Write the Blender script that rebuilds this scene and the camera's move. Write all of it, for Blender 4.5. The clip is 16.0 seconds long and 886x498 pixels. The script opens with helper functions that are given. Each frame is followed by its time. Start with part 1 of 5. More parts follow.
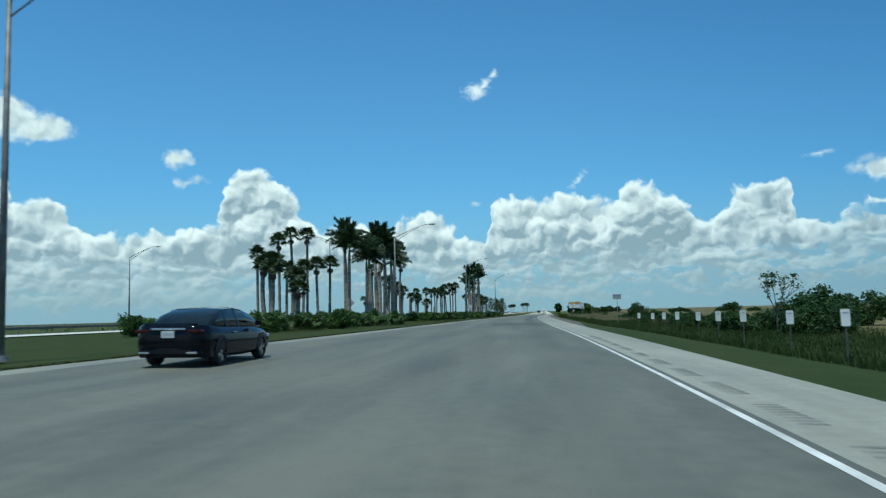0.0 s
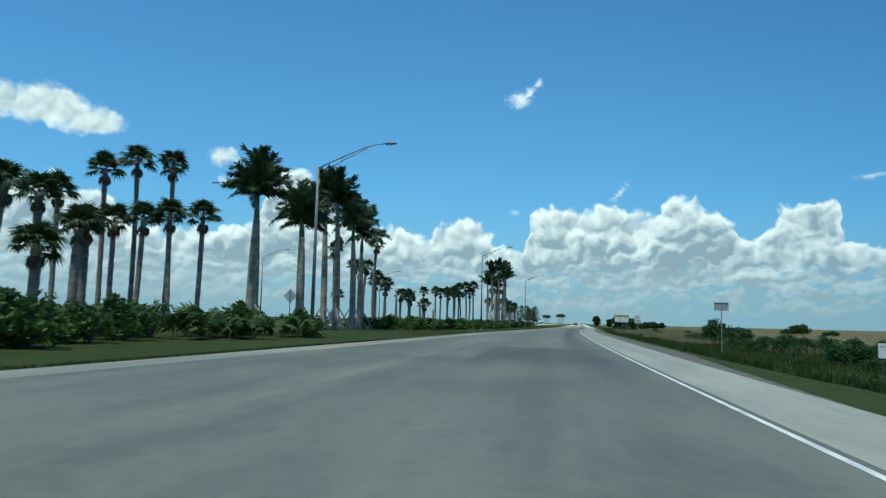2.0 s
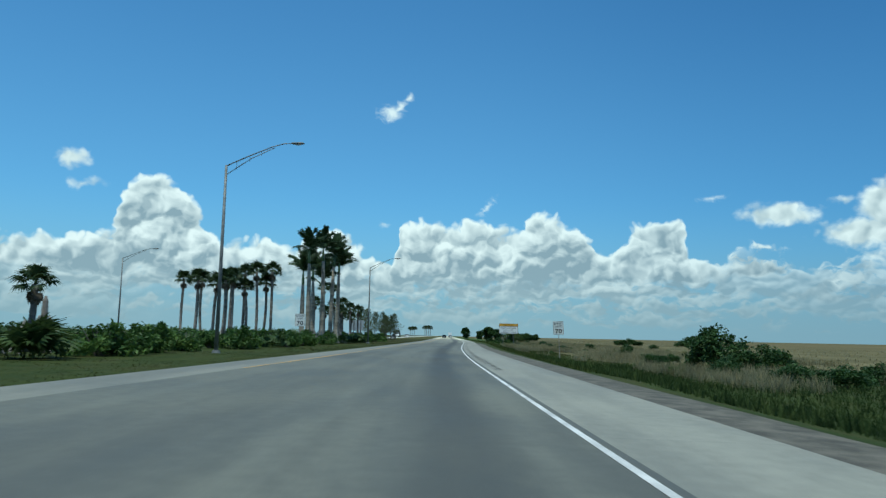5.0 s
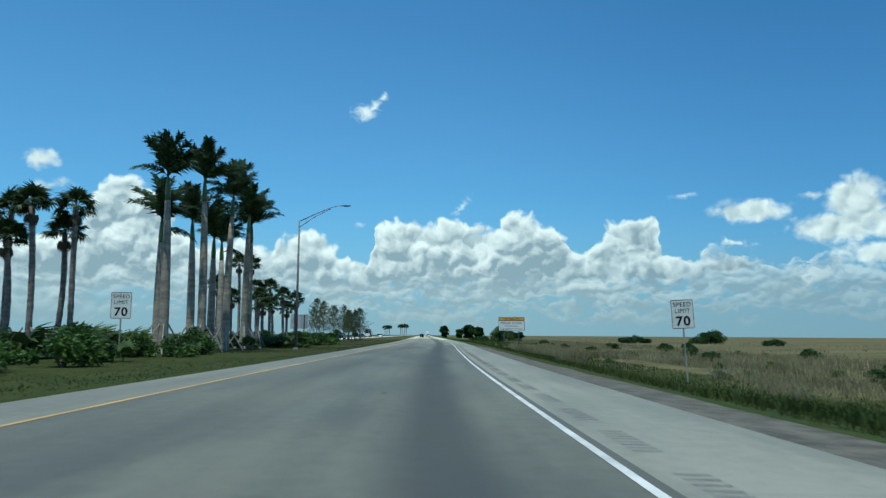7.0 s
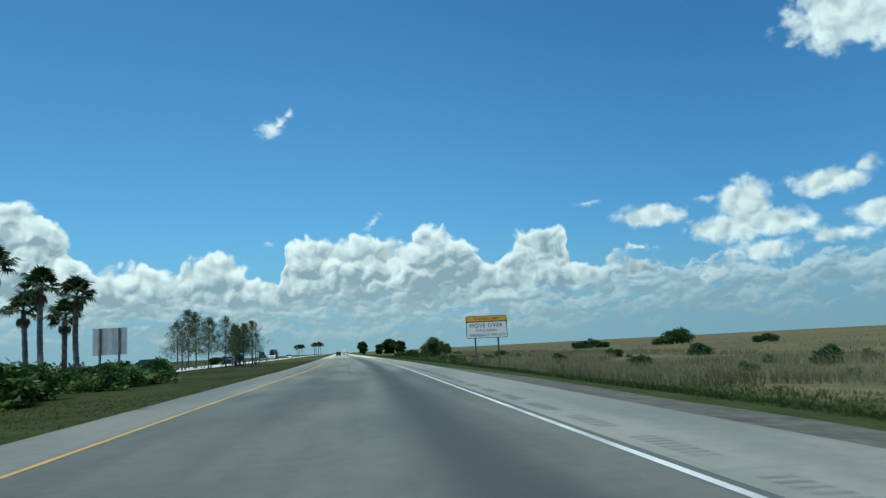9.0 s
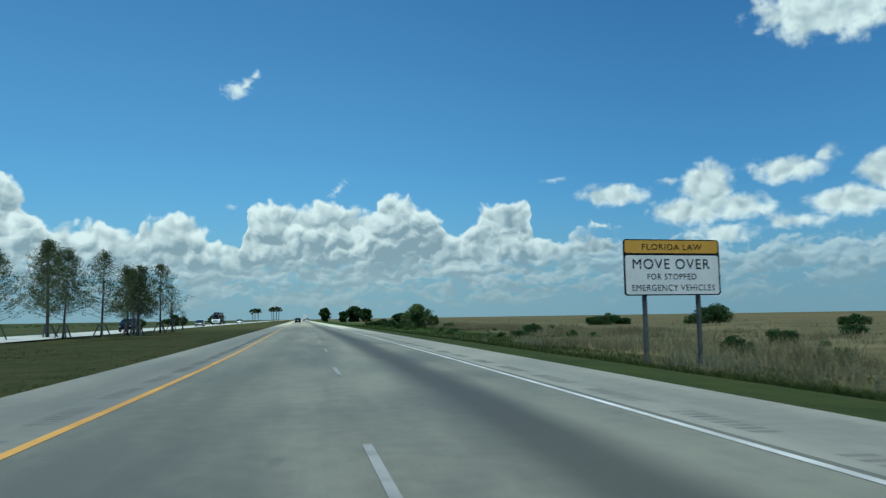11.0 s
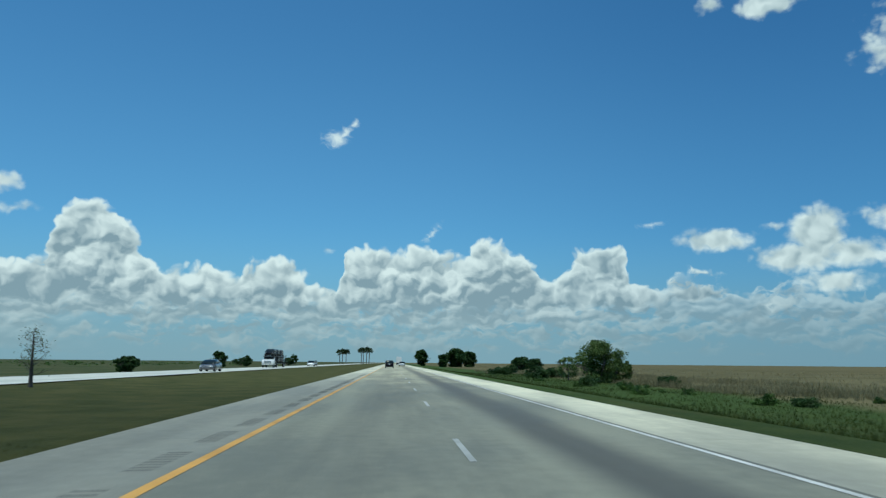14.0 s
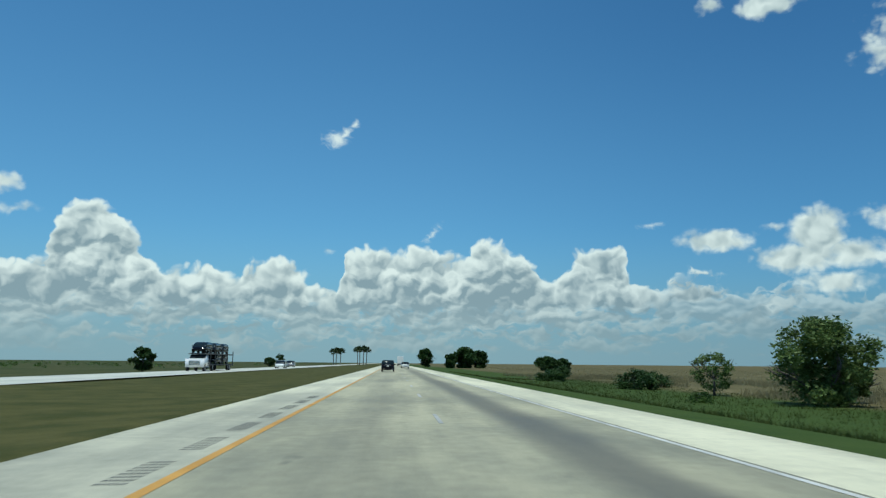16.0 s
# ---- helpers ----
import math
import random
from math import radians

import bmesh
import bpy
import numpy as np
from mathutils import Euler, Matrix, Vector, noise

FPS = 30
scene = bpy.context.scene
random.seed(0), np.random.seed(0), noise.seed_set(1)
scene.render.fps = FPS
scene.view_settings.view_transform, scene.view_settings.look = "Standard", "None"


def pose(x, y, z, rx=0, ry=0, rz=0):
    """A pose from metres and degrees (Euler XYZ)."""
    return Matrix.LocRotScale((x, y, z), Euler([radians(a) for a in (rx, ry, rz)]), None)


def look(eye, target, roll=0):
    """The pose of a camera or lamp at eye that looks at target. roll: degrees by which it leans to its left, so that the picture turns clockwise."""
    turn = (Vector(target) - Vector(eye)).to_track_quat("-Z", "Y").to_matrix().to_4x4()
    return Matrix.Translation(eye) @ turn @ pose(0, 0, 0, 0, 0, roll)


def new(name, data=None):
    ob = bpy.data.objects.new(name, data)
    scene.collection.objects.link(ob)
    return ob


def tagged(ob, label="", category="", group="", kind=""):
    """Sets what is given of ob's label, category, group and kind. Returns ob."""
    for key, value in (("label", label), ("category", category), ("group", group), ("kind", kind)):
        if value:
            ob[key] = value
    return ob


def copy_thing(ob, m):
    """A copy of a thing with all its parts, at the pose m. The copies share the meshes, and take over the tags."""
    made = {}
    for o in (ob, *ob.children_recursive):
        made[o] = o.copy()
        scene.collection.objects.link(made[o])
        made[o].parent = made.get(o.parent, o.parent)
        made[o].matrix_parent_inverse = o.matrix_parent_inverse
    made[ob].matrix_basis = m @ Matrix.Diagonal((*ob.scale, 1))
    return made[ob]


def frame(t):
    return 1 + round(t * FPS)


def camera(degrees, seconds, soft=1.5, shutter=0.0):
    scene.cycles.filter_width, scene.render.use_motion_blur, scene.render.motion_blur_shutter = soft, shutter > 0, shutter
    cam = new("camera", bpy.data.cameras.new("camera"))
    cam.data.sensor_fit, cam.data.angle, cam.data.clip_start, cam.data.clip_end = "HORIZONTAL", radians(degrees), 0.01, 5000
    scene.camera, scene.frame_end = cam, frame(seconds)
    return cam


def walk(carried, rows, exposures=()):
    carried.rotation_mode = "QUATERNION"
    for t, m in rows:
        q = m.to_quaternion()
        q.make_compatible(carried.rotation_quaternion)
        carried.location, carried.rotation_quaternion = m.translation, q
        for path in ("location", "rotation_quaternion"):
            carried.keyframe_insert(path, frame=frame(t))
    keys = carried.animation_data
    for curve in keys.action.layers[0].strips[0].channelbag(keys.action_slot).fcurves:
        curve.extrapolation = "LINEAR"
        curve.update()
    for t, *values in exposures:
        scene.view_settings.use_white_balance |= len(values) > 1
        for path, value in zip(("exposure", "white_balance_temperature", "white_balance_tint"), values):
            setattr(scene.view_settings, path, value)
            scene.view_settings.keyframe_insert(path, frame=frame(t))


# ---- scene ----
# ---- camera ----
cam = camera(62.5, 16.0, soft=1.3, shutter=0.15)
PATH = [
    (0.0, 2.781, -0.000, 1.346, 95.05, 1.51, 7.93),
    (0.5, 2.415, 10.964, 1.353, 94.53, -0.47, 8.73),
    (1.0, 2.057, 22.181, 1.354, 94.92, -1.53, 9.95),
    (1.5, 1.705, 33.643, 1.355, 95.53, -1.60, 10.39),
    (2.0, 1.182, 45.264, 1.358, 95.57, -1.38, 10.61),
    (2.5, 0.736, 57.065, 1.357, 95.04, -1.40, 9.98),
    (3.0, 0.370, 68.759, 1.354, 94.16, -0.71, 8.90),
    (3.5, 0.208, 80.306, 1.351, 94.53, -0.50, 6.94),
    (4.0, 0.035, 91.929, 1.347, 96.73, -0.96, 3.94),
    (6.3, -0.516, 144.869, 1.323, 96.71, -0.95, -1.12),
    (6.5, -0.626, 149.605, 1.321, 96.66, -0.93, -1.30),
    (7.0, -0.800, 161.482, 1.314, 96.70, -0.38, -1.50),
    (7.5, -1.017, 173.301, 1.311, 97.20, -0.68, -1.93),
    (8.0, -1.192, 185.381, 1.309, 97.64, -0.26, -3.28),
    (8.5, -1.222, 197.629, 1.307, 97.78, 2.09, -5.84),
    (9.0, -1.323, 209.775, 1.305, 97.67, 2.93, -8.00),
    (11.3, -1.103, 265.292, 1.302, 95.21, 0.79, -11.13),
    (11.5, -1.062, 270.559, 1.302, 95.37, 0.55, -10.85),
    (12.0, -1.054, 283.789, 1.302, 96.43, 0.66, -9.20),
    (12.5, -1.035, 297.152, 1.302, 97.09, -0.28, -7.32),
    (13.0, -1.035, 310.620, 1.302, 97.53, -1.35, -5.88),
    (13.5, -1.037, 324.178, 1.302, 97.83, -0.47, -4.53),
    (14.0, -1.058, 337.827, 1.302, 98.84, -0.50, -3.90),
    (14.5, -1.106, 351.551, 1.302, 98.74, -0.38, -4.19),
    (15.0, -1.133, 365.309, 1.302, 98.73, -0.86, -4.10),
    (15.5, -1.115, 379.002, 1.302, 98.90, -0.94, -3.85),
    (16.0, -1.041, 392.558, 1.302, 98.88, -0.50, -3.88),]
walk(cam, [(t, pose(*p)) for t, *p in PATH],
     exposures=[(0.0, 0.0, 6020, -8), (1.8, 0.02, 6020, -8), (3.0, 0.13, 6020, -8), (3.5, 0.13, 6020, -8), (4.0, -0.04, 6020, -8), (6.3, 0.0, 6020, -8), (7.5, 0.0, 6020, -8), (11.5, -0.20, 5980, -8), (14.5, -0.25, 6100, -7), (16.0, -0.20, 6330, -6)])

# ---- sky and sun ----
SUN_FROM = Vector((-0.08, -0.25, 0.965)).normalized()
SUN_EL = math.asin(SUN_FROM.z)
SUN_AZ = math.atan2(SUN_FROM.x, SUN_FROM.y)

sun_data = bpy.data.lights.new("sun", "SUN")
sun_data.energy, sun_data.angle, sun_data.color = 3.6, radians(0.6), (1.0, 0.965, 0.90)
sun = new("sun", sun_data)
sun.matrix_world = look(SUN_FROM * 300, (0, 0, 0))


class Net:
    """Short-hand to wire shader nodes."""

    def __init__(self, tree):
        self.tree = tree

    def put(self, socket, value):
        if isinstance(value, bpy.types.NodeSocket):
            self.tree.links.new(value, socket)
        else:
            socket.default_value = value

    def node(self, kind, out=0, props=None, **inputs):
        n = self.tree.nodes.new(kind)
        props = props or {}
        if "operation" in props:
            n.operation = props["operation"]
        if "use_clamp" in props:
            n.use_clamp = props["use_clamp"]
        if "feature" in props:
            n.feature = props["feature"]
        for key, value in inputs.items():
            key = key.replace("_", " ")
            self.put(n.inputs[int(key[1:]) if key[0] == "i" and key[1:].isdigit() else key], value)
        return n.outputs[out]

    def math(self, op, a, b=0.0, clamp=False):
        return self.node("ShaderNodeMath", props={"operation": op, "use_clamp": clamp}, i0=a, i1=b)

    def vec(self, op, a, b=(0, 0, 0), out=0):
        return self.node("ShaderNodeVectorMath", out, {"operation": op}, i0=a, i1=b)

    def scaled(self, a, s):
        n = self.tree.nodes.new("ShaderNodeVectorMath")
        n.operation = "SCALE"
        self.put(n.inputs[0], a)
        n.inputs["Scale"].default_value = s
        return n.outputs[0]

    def noise(self, vector, scale, detail=3.0, rough=0.55, out=0):
        return self.node("ShaderNodeTexNoise", out, Vector=vector, Scale=scale, Detail=detail, Roughness=rough)

    def ramp(self, value, lo, hi, to0=0.0, to1=1.0, smooth=True):
        n = self.tree.nodes.new("ShaderNodeMapRange")
        n.interpolation_type = "SMOOTHSTEP" if smooth else "LINEAR"
        for k, v in enumerate((value, lo, hi, to0, to1)):
            self.put(n.inputs[k], v)
        return n.outputs[0]

    def mix(self, fac, a, b, mode="MIX"):
        n = self.tree.nodes.new("ShaderNodeMix")
        n.data_type, n.blend_type = "RGBA", mode
        self.put(n.inputs[0], fac)
        self.put(n.inputs[6], (*a, 1) if isinstance(a, tuple) and len(a) == 3 else a)
        self.put(n.inputs[7], (*b, 1) if isinstance(b, tuple) and len(b) == 3 else b)
        return n.outputs[2]


world = bpy.data.worlds.new("world")
scene.world = world
world.use_nodes = True
world.node_tree.nodes.clear()
W = Net(world.node_tree)
way = W.node("ShaderNodeTexCoord", 0)
split = world.node_tree.nodes.new("ShaderNodeSeparateXYZ")
W.put(split.inputs[0], way)
az = W.math("MULTIPLY", W.math("ARCTAN2", split.outputs[0], split.outputs[1]), 57.2958)
el = W.math("MULTIPLY", W.math("ARCSINE", split.outputs[2]), 57.2958)
comb = world.node_tree.nodes.new("ShaderNodeCombineXYZ")
W.put(comb.inputs[0], az)
W.put(comb.inputs[1], el)
flat = comb.outputs[0]

sky = world.node_tree.nodes.new("ShaderNodeTexSky")
sky.sky_type, sky.sun_disc = "NISHITA", False
sky.sun_elevation, sky.sun_rotation = SUN_EL, SUN_AZ
sky.air_density, sky.dust_density, sky.ozone_density = 1.0, 0.2, 1.4
blue = W.mix(1.0, sky.outputs[0], (0.58, 1.05, 1.38), "MULTIPLY")
blue = W.mix(W.ramp(az, -15, 38), blue, W.mix(1.0, blue, (0.76, 0.83, 0.88), "MULTIPLY"))


def puffs(p, sizes=(0.95, 0.95, 0.42), blend=(0.45, 0.40, 0.35)):
    """The round billows of cumulus at up to three sizes."""
    total = None
    for scale, size, soft in zip((0.40, 0.95, 2.1), sizes, blend):
        d = W.node("ShaderNodeTexVoronoi", 0, {"feature": "SMOOTH_F1"}, Vector=p, Scale=scale, Smoothness=soft)
        lump = W.math("MULTIPLY", W.math("SUBTRACT", 0.28, W.math("MULTIPLY", d, d)), size)
        total = lump if total is None else W.math("ADD", total, lump)
    return total


def cloud_row(base, top, bump, side, fuzz, depth=1.0):
    """Cover and light of one row of cumulus between a level, streaky base and an uneven top."""
    over = W.math("ADD", W.math("SUBTRACT", top, by), W.math("MULTIPLY", bump, 1.2 * depth))
    under = W.math("ADD", W.math("SUBTRACT", by, base), W.math("MULTIPLY", W.math("SUBTRACT", fuzz, 0.5), 3.4 * depth))
    alpha = W.math("MULTIPLY", W.ramp(over, -0.12 * depth, 0.55 * depth), W.ramp(under, -0.5 * depth, 0.6 * depth))
    rise = W.ramp(W.math("DIVIDE", under, W.math("SUBTRACT", top, base)), 0.05, 0.70)
    belly = W.ramp(fuzz, 0.36, 0.64)
    glow = W.math("ADD", W.math("MULTIPLY", W.ramp(side, -0.36, 0.36, smooth=False), 0.86), W.math("MULTIPLY", rise, 0.20))
    glow = W.math("SUBTRACT", glow, W.math("MULTIPLY", belly, W.ramp(over, 0.2 * depth, 2.6 * depth, 0.0, 0.52)))
    return alpha, W.math("ADD", glow, W.math("MULTIPLY", W.ramp(over, 1.1 * depth, 0.0), 0.30), True)


wander = W.vec("SUBTRACT", W.noise(flat, 0.62, 2.5, 0.46, 1), (0.5, 0.5, 0.5))
bent = W.vec("ADD", flat, W.scaled(wander, 1.7))
sep2 = world.node_tree.nodes.new("ShaderNodeSeparateXYZ")
W.put(sep2.inputs[0], bent)
bx, by = sep2.outputs[0], sep2.outputs[1]
bump_here = puffs(bent)
soft_here = puffs(bent, (1.35, 1.05, 0.24), (0.65, 0.55, 0.4))
soft_lit = puffs(W.vec("ADD", bent, (-0.22, 0.42, 0.0)), (1.35, 1.05, 0.24), (0.65, 0.55, 0.4))
slope = W.math("SUBTRACT", soft_here, soft_lit)
small = W.vec("MULTIPLY", W.vec("ADD", W.vec("ADD", flat, W.scaled(wander, 0.8)), (31.0, 17.0, 0.0)), (1.35, 2.2, 1.0))
small_here = puffs(small, (1.5, 0.75))
small_slope = W.math("SUBTRACT", small_here, puffs(W.vec("ADD", small, (-0.22, 0.5, 0.0)), (1.5, 0.75)))

# height of the cloud bank over the horizon, degrees, along the azimuth
BANK = [(-45, 8.4), (-42.2, 8.5), (-40.6, 9.2), (-39.3, 9.8), (-38.1, 8.4), (-36.7, 8.6), (-35.2, 7.4), (-33.6, 6.3), (-29.7, 6.6), (-27, 7.2), (-25.2, 7.4), (-24.5, 9.6),
        (-23.6, 10.9), (-21.5, 11.3), (-20.4, 10.6), (-19.1, 8.7), (-17.8, 7.3), (-16.6, 6.9), (-14.6, 7.2), (-13.4, 7.5), (-12.4, 6.6), (-11.2, 7.3),
        (-8.1, 7.9), (-7.2, 7.4), (-6, 6.3), (-4.7, 5.1), (-4.2, 6.6), (-3.8, 9.1), (-2.4, 9.1), (0.4, 8.8), (3.9, 9.1), (5.4, 8.8), (6.2, 9.6), (7.3, 10.1), (8.2, 9.7),
        (9.4, 9.3), (10.3, 8.7), (10.9, 7.6), (12.4, 6.9), (13.1, 7.3), (13.8, 8.1), (14.6, 8.8), (15.6, 8.7), (16.6, 9.0), (17.3, 9.4), (17.9, 8.4), (18.5, 6.9), (20.1, 6.3),
        (22.2, 7.0), (23.8, 7.0), (26.2, 5.9), (29.1, 4.8), (33, 4.6), (38, 5.0), (45, 5.8)]
curve = world.node_tree.nodes.new("ShaderNodeFloatCurve")
points = curve.mapping.curves[0].points
while len(points) < len(BANK):
    points.new(0.5, 0.5)
for pt, (a, h) in zip(points, BANK):
    pt.location, pt.handle_type = ((a + 45) / 90, h / 15), "AUTO"
curve.mapping.update()
W.put(curve.inputs["Value"], W.math("DIVIDE", W.math("ADD", bx, 45), 90))
bank = W.math("ADD", W.math("MULTIPLY", curve.outputs[0], 15), -0.10)
GREY, WHITE, HAZE = (3.0, 3.95, 4.75), (8.9, 9.5, 9.8), (3.3, 4.5, 5.3)
view = W.mix(W.math("MULTIPLY", W.ramp(el, 11.0, 0.0), 0.80), blue, (2.7, 4.2, 5.4))
view = W.mix(W.ramp(el, 28.0, 8.0, 0.05, 0.25), view, (1.95, 4.1, 6.8))
# far low rows first, then the bank of tall cumulus, then single clouds
for base, top, dull, seed in ((0.9, 2.3, 0.50, 3.0), (2.0, 3.8, 0.26, 11.0), (3.1, 5.4, 0.05, 23.0)):
    wave = W.noise(W.vec("MULTIPLY", W.vec("ADD", bent, (seed * 7, seed, 0)), (0.16, 0.10, 1)), 1.0, 3.0)
    fuzz = W.noise(W.vec("MULTIPLY", W.vec("ADD", bent, (seed, seed * 3, 0)), (0.22, 0.9, 1)), 1.0, 4.0, 0.58)
    gaps = W.ramp(W.noise(W.vec("MULTIPLY", W.vec("ADD", bent, (seed * 5, seed * 2, 0)), (0.30, 0.75, 1)), 1.0, 4.0, 0.6), 0.45 - 0.004 * seed, 0.58 - 0.004 * seed)
    gaps = W.math("MAXIMUM", gaps, W.ramp(bx, -19, -28, 0.0, 0.85))
    ridge = W.math("ADD", W.math("MULTIPLY", W.math("SUBTRACT", wave, 0.5), 3.0), top)
    alpha, glow = cloud_row(base, ridge, W.math("MULTIPLY", small_here, 0.9), small_slope, fuzz, 0.6)
    view = W.mix(W.math("MULTIPLY", alpha, W.math("MULTIPLY", gaps, W.ramp(bx, 12, 27, 0.95, 0.7))), view, W.mix(dull, W.mix(W.math("ADD", W.math("MULTIPLY", glow, 0.85), 0.06), GREY, WHITE), HAZE))
streak = W.noise(W.vec("MULTIPLY", bent, (0.17, 0.62, 1)), 1.0, 4.0, 0.56)
alpha, glow = cloud_row(W.math("ADD", W.ramp(bx, 14, 24, 0.0, 0.5), 4.0), bank, bump_here, slope, streak)
torn = W.ramp(W.noise(W.vec("MULTIPLY", bent, (0.30, 0.55, 1)), 1.0, 5.0, 0.6), 0.40, 0.55)
alpha = W.math("MULTIPLY", alpha, W.math("MAXIMUM", torn, W.ramp(bx, 24, 19)))
view = W.mix(alpha, view, W.mix(glow, GREY, WHITE))
view = W.mix(W.math("MULTIPLY", W.ramp(el, 6.5, 0.0), 0.62), view, (3.0, 4.2, 4.95))
view = W.mix(W.ramp(az, 0, 38), view, W.mix(1.0, view, (0.82, 0.86, 0.90), "MULTIPLY"))
# single clouds: azimuth, elevation, half width, half height
easy = W.vec("ADD", flat, W.scaled(wander, 0.9))
lone = -9.0
for a, e, ra, re in ((-40.2, 14.1, 3.0, 1.3), (-37.3, 13.4, 2.2, 0.9), (-27.9, 11.9, 1.0, 0.65), (-27.2, 10.2, 0.9, 0.4),
                     (24.4, 9.1, 2.2, 0.75), (31.3, 9.2, 1.7, 1.7), (30.4, 7.6, 3.2, 1.0), (33.4, 7.8, 2.0, 1.0), (32.3, 5.8, 2.3, 0.7),
                     (37.0, 10.1, 2.4, 0.95), (39.3, 10.9, 0.8, 0.6), (40.6, 7.6, 2.8, 1.0), (42.9, 9.4, 1.6, 1.3), (37.2, 6.4, 1.8, 0.6),
                     (40.3, 21.3, 4.6, 2.6), (25.0, 25.8, 0.9, 0.6), (29.0, 25.4, 2.0, 0.9), (-5.2, 8.5, 0.6, 0.4), (28.7, 9.8, 0.6, 0.3)):
    away = W.vec("LENGTH", W.vec("MULTIPLY", W.vec("SUBTRACT", easy, (a, e, 0)), (1 / ra, 1 / re, 0)), out=1)
    lone = W.math("MAXIMUM", lone, W.math("MULTIPLY", W.math("SUBTRACT", 1.22, away), min(re, 1.3)))
frayed = W.noise(W.vec("MULTIPLY", flat, (0.8, 1.1, 1)), 1.0, 4.0, 0.52)
lone = W.math("ADD", W.math("ADD", lone, W.math("MULTIPLY", bump_here, 0.45)), W.math("MULTIPLY", W.math("SUBTRACT", frayed, 0.52), 1.0))
high = W.math("ADD", W.math("MULTIPLY", W.ramp(slope, -0.55, 0.42, smooth=False), 0.85), W.math("MULTIPLY", W.ramp(lone, 1.0, 0.1), 0.22), True)
heaven = W.mix(W.ramp(lone, -0.10, 0.62), view, W.mix(high, (4.0, 4.9, 5.6), WHITE))
# thin brushed wisps: azimuth, elevation, half length, half width, tilt in degrees
thin = -9.0
for a, e, ra, re, tilt in ((-4.9, 17.1, 1.15, 0.62, 8), (-4.1, 17.7, 0.85, 0.36, 45), (-3.3, 18.5, 0.35, 0.30, 30),
                           (2.9, 10.0, 0.8, 0.26, 48), (20.1, 10.5, 0.8, 0.2, 8)):
    c, s_ = math.cos(radians(tilt)), math.sin(radians(tilt))
    off = W.vec("SUBTRACT", easy, (a, e, 0))
    along_it = W.vec("DOT_PRODUCT", off, (c / ra, s_ / ra, 0), out=1)
    across = W.vec("DOT_PRODUCT", off, (-s_ / re, c / re, 0), out=1)
    away = W.math("SQRT", W.math("ADD", W.math("MULTIPLY", along_it, along_it), W.math("MULTIPLY", across, across)))
    thin = W.math("MAXIMUM", thin, W.math("MULTIPLY", W.math("SUBTRACT", 1.0, away), 1.0 if e > 15 else 0.40))
combed = W.noise(W.vec("MULTIPLY", bent, (0.9, 1.6, 1)), 1.3, 5.0, 0.65)
thin = W.math("ADD", thin, W.math("MULTIPLY", W.math("SUBTRACT", combed, 0.5), 1.9))
heaven = W.mix(W.ramp(thin, -0.22, 1.05, 0.0, 0.88), heaven, (9.0, 9.6, 9.9))
back = W.node("ShaderNodeBackground", Color=heaven, Strength=0.1)
world.node_tree.links.new(back, world.node_tree.nodes.new("ShaderNodeOutputWorld").inputs[0])


# ---- materials ----
def surface(name, dark, light, scale=2.0, rough=0.7, bump=0.15, fine=40.0, metal=0.0, spread=0.12, stretch=(1, 1, 1),
            leafy=0.0, coat=0.0, spec=0.5):
    """A surface of two tones, mottled at two scales, with fine relief and a small difference from piece to piece."""
    m = bpy.data.materials.new(name)
    m.use_nodes = True
    m.node_tree.nodes.clear()
    n = Net(m.node_tree)
    place = n.vec("MULTIPLY", n.node("ShaderNodeTexCoord", 3), stretch)
    broad, grain = n.noise(place, scale, 4.0), n.noise(place, fine, 3.0)
    tone = n.mix(n.ramp(n.math("ADD", n.math("MULTIPLY", broad, 0.7), n.math("MULTIPLY", grain, 0.3)), 0.35, 0.65), dark, light)
    own = n.node("ShaderNodeObjectInfo", 5)
    tone = n.mix(1.0, tone, n.node("ShaderNodeCombineColor", i0=n.ramp(own, 0, 1, 1 - spread, 1 + spread, False),
                                   i1=n.ramp(own, 0, 1, 1 - spread, 1 + spread * 0.7, False),
                                   i2=n.ramp(own, 0, 1, 1 - spread, 1 + spread, False)), "MULTIPLY")
    relief = n.node("ShaderNodeBump", Strength=bump, Distance=0.02, Height=n.math("ADD", broad, n.math("MULTIPLY", grain, 0.6)))
    shader = n.node("ShaderNodeBsdfPrincipled", Base_Color=tone, Roughness=n.ramp(grain, 0, 1, rough - 0.08, min(1, rough + 0.08)),
                    Metallic=metal, Normal=relief, Coat_Weight=coat, Specular_IOR_Level=spec)
    if leafy:
        through_leaf = n.node("ShaderNodeBsdfTranslucent", Color=tone)
        shader = n.node("ShaderNodeMixShader", i0=leafy, i1=shader, i2=through_leaf)
    m.node_tree.links.new(shader, m.node_tree.nodes.new("ShaderNodeOutputMaterial").inputs[0])
    return m


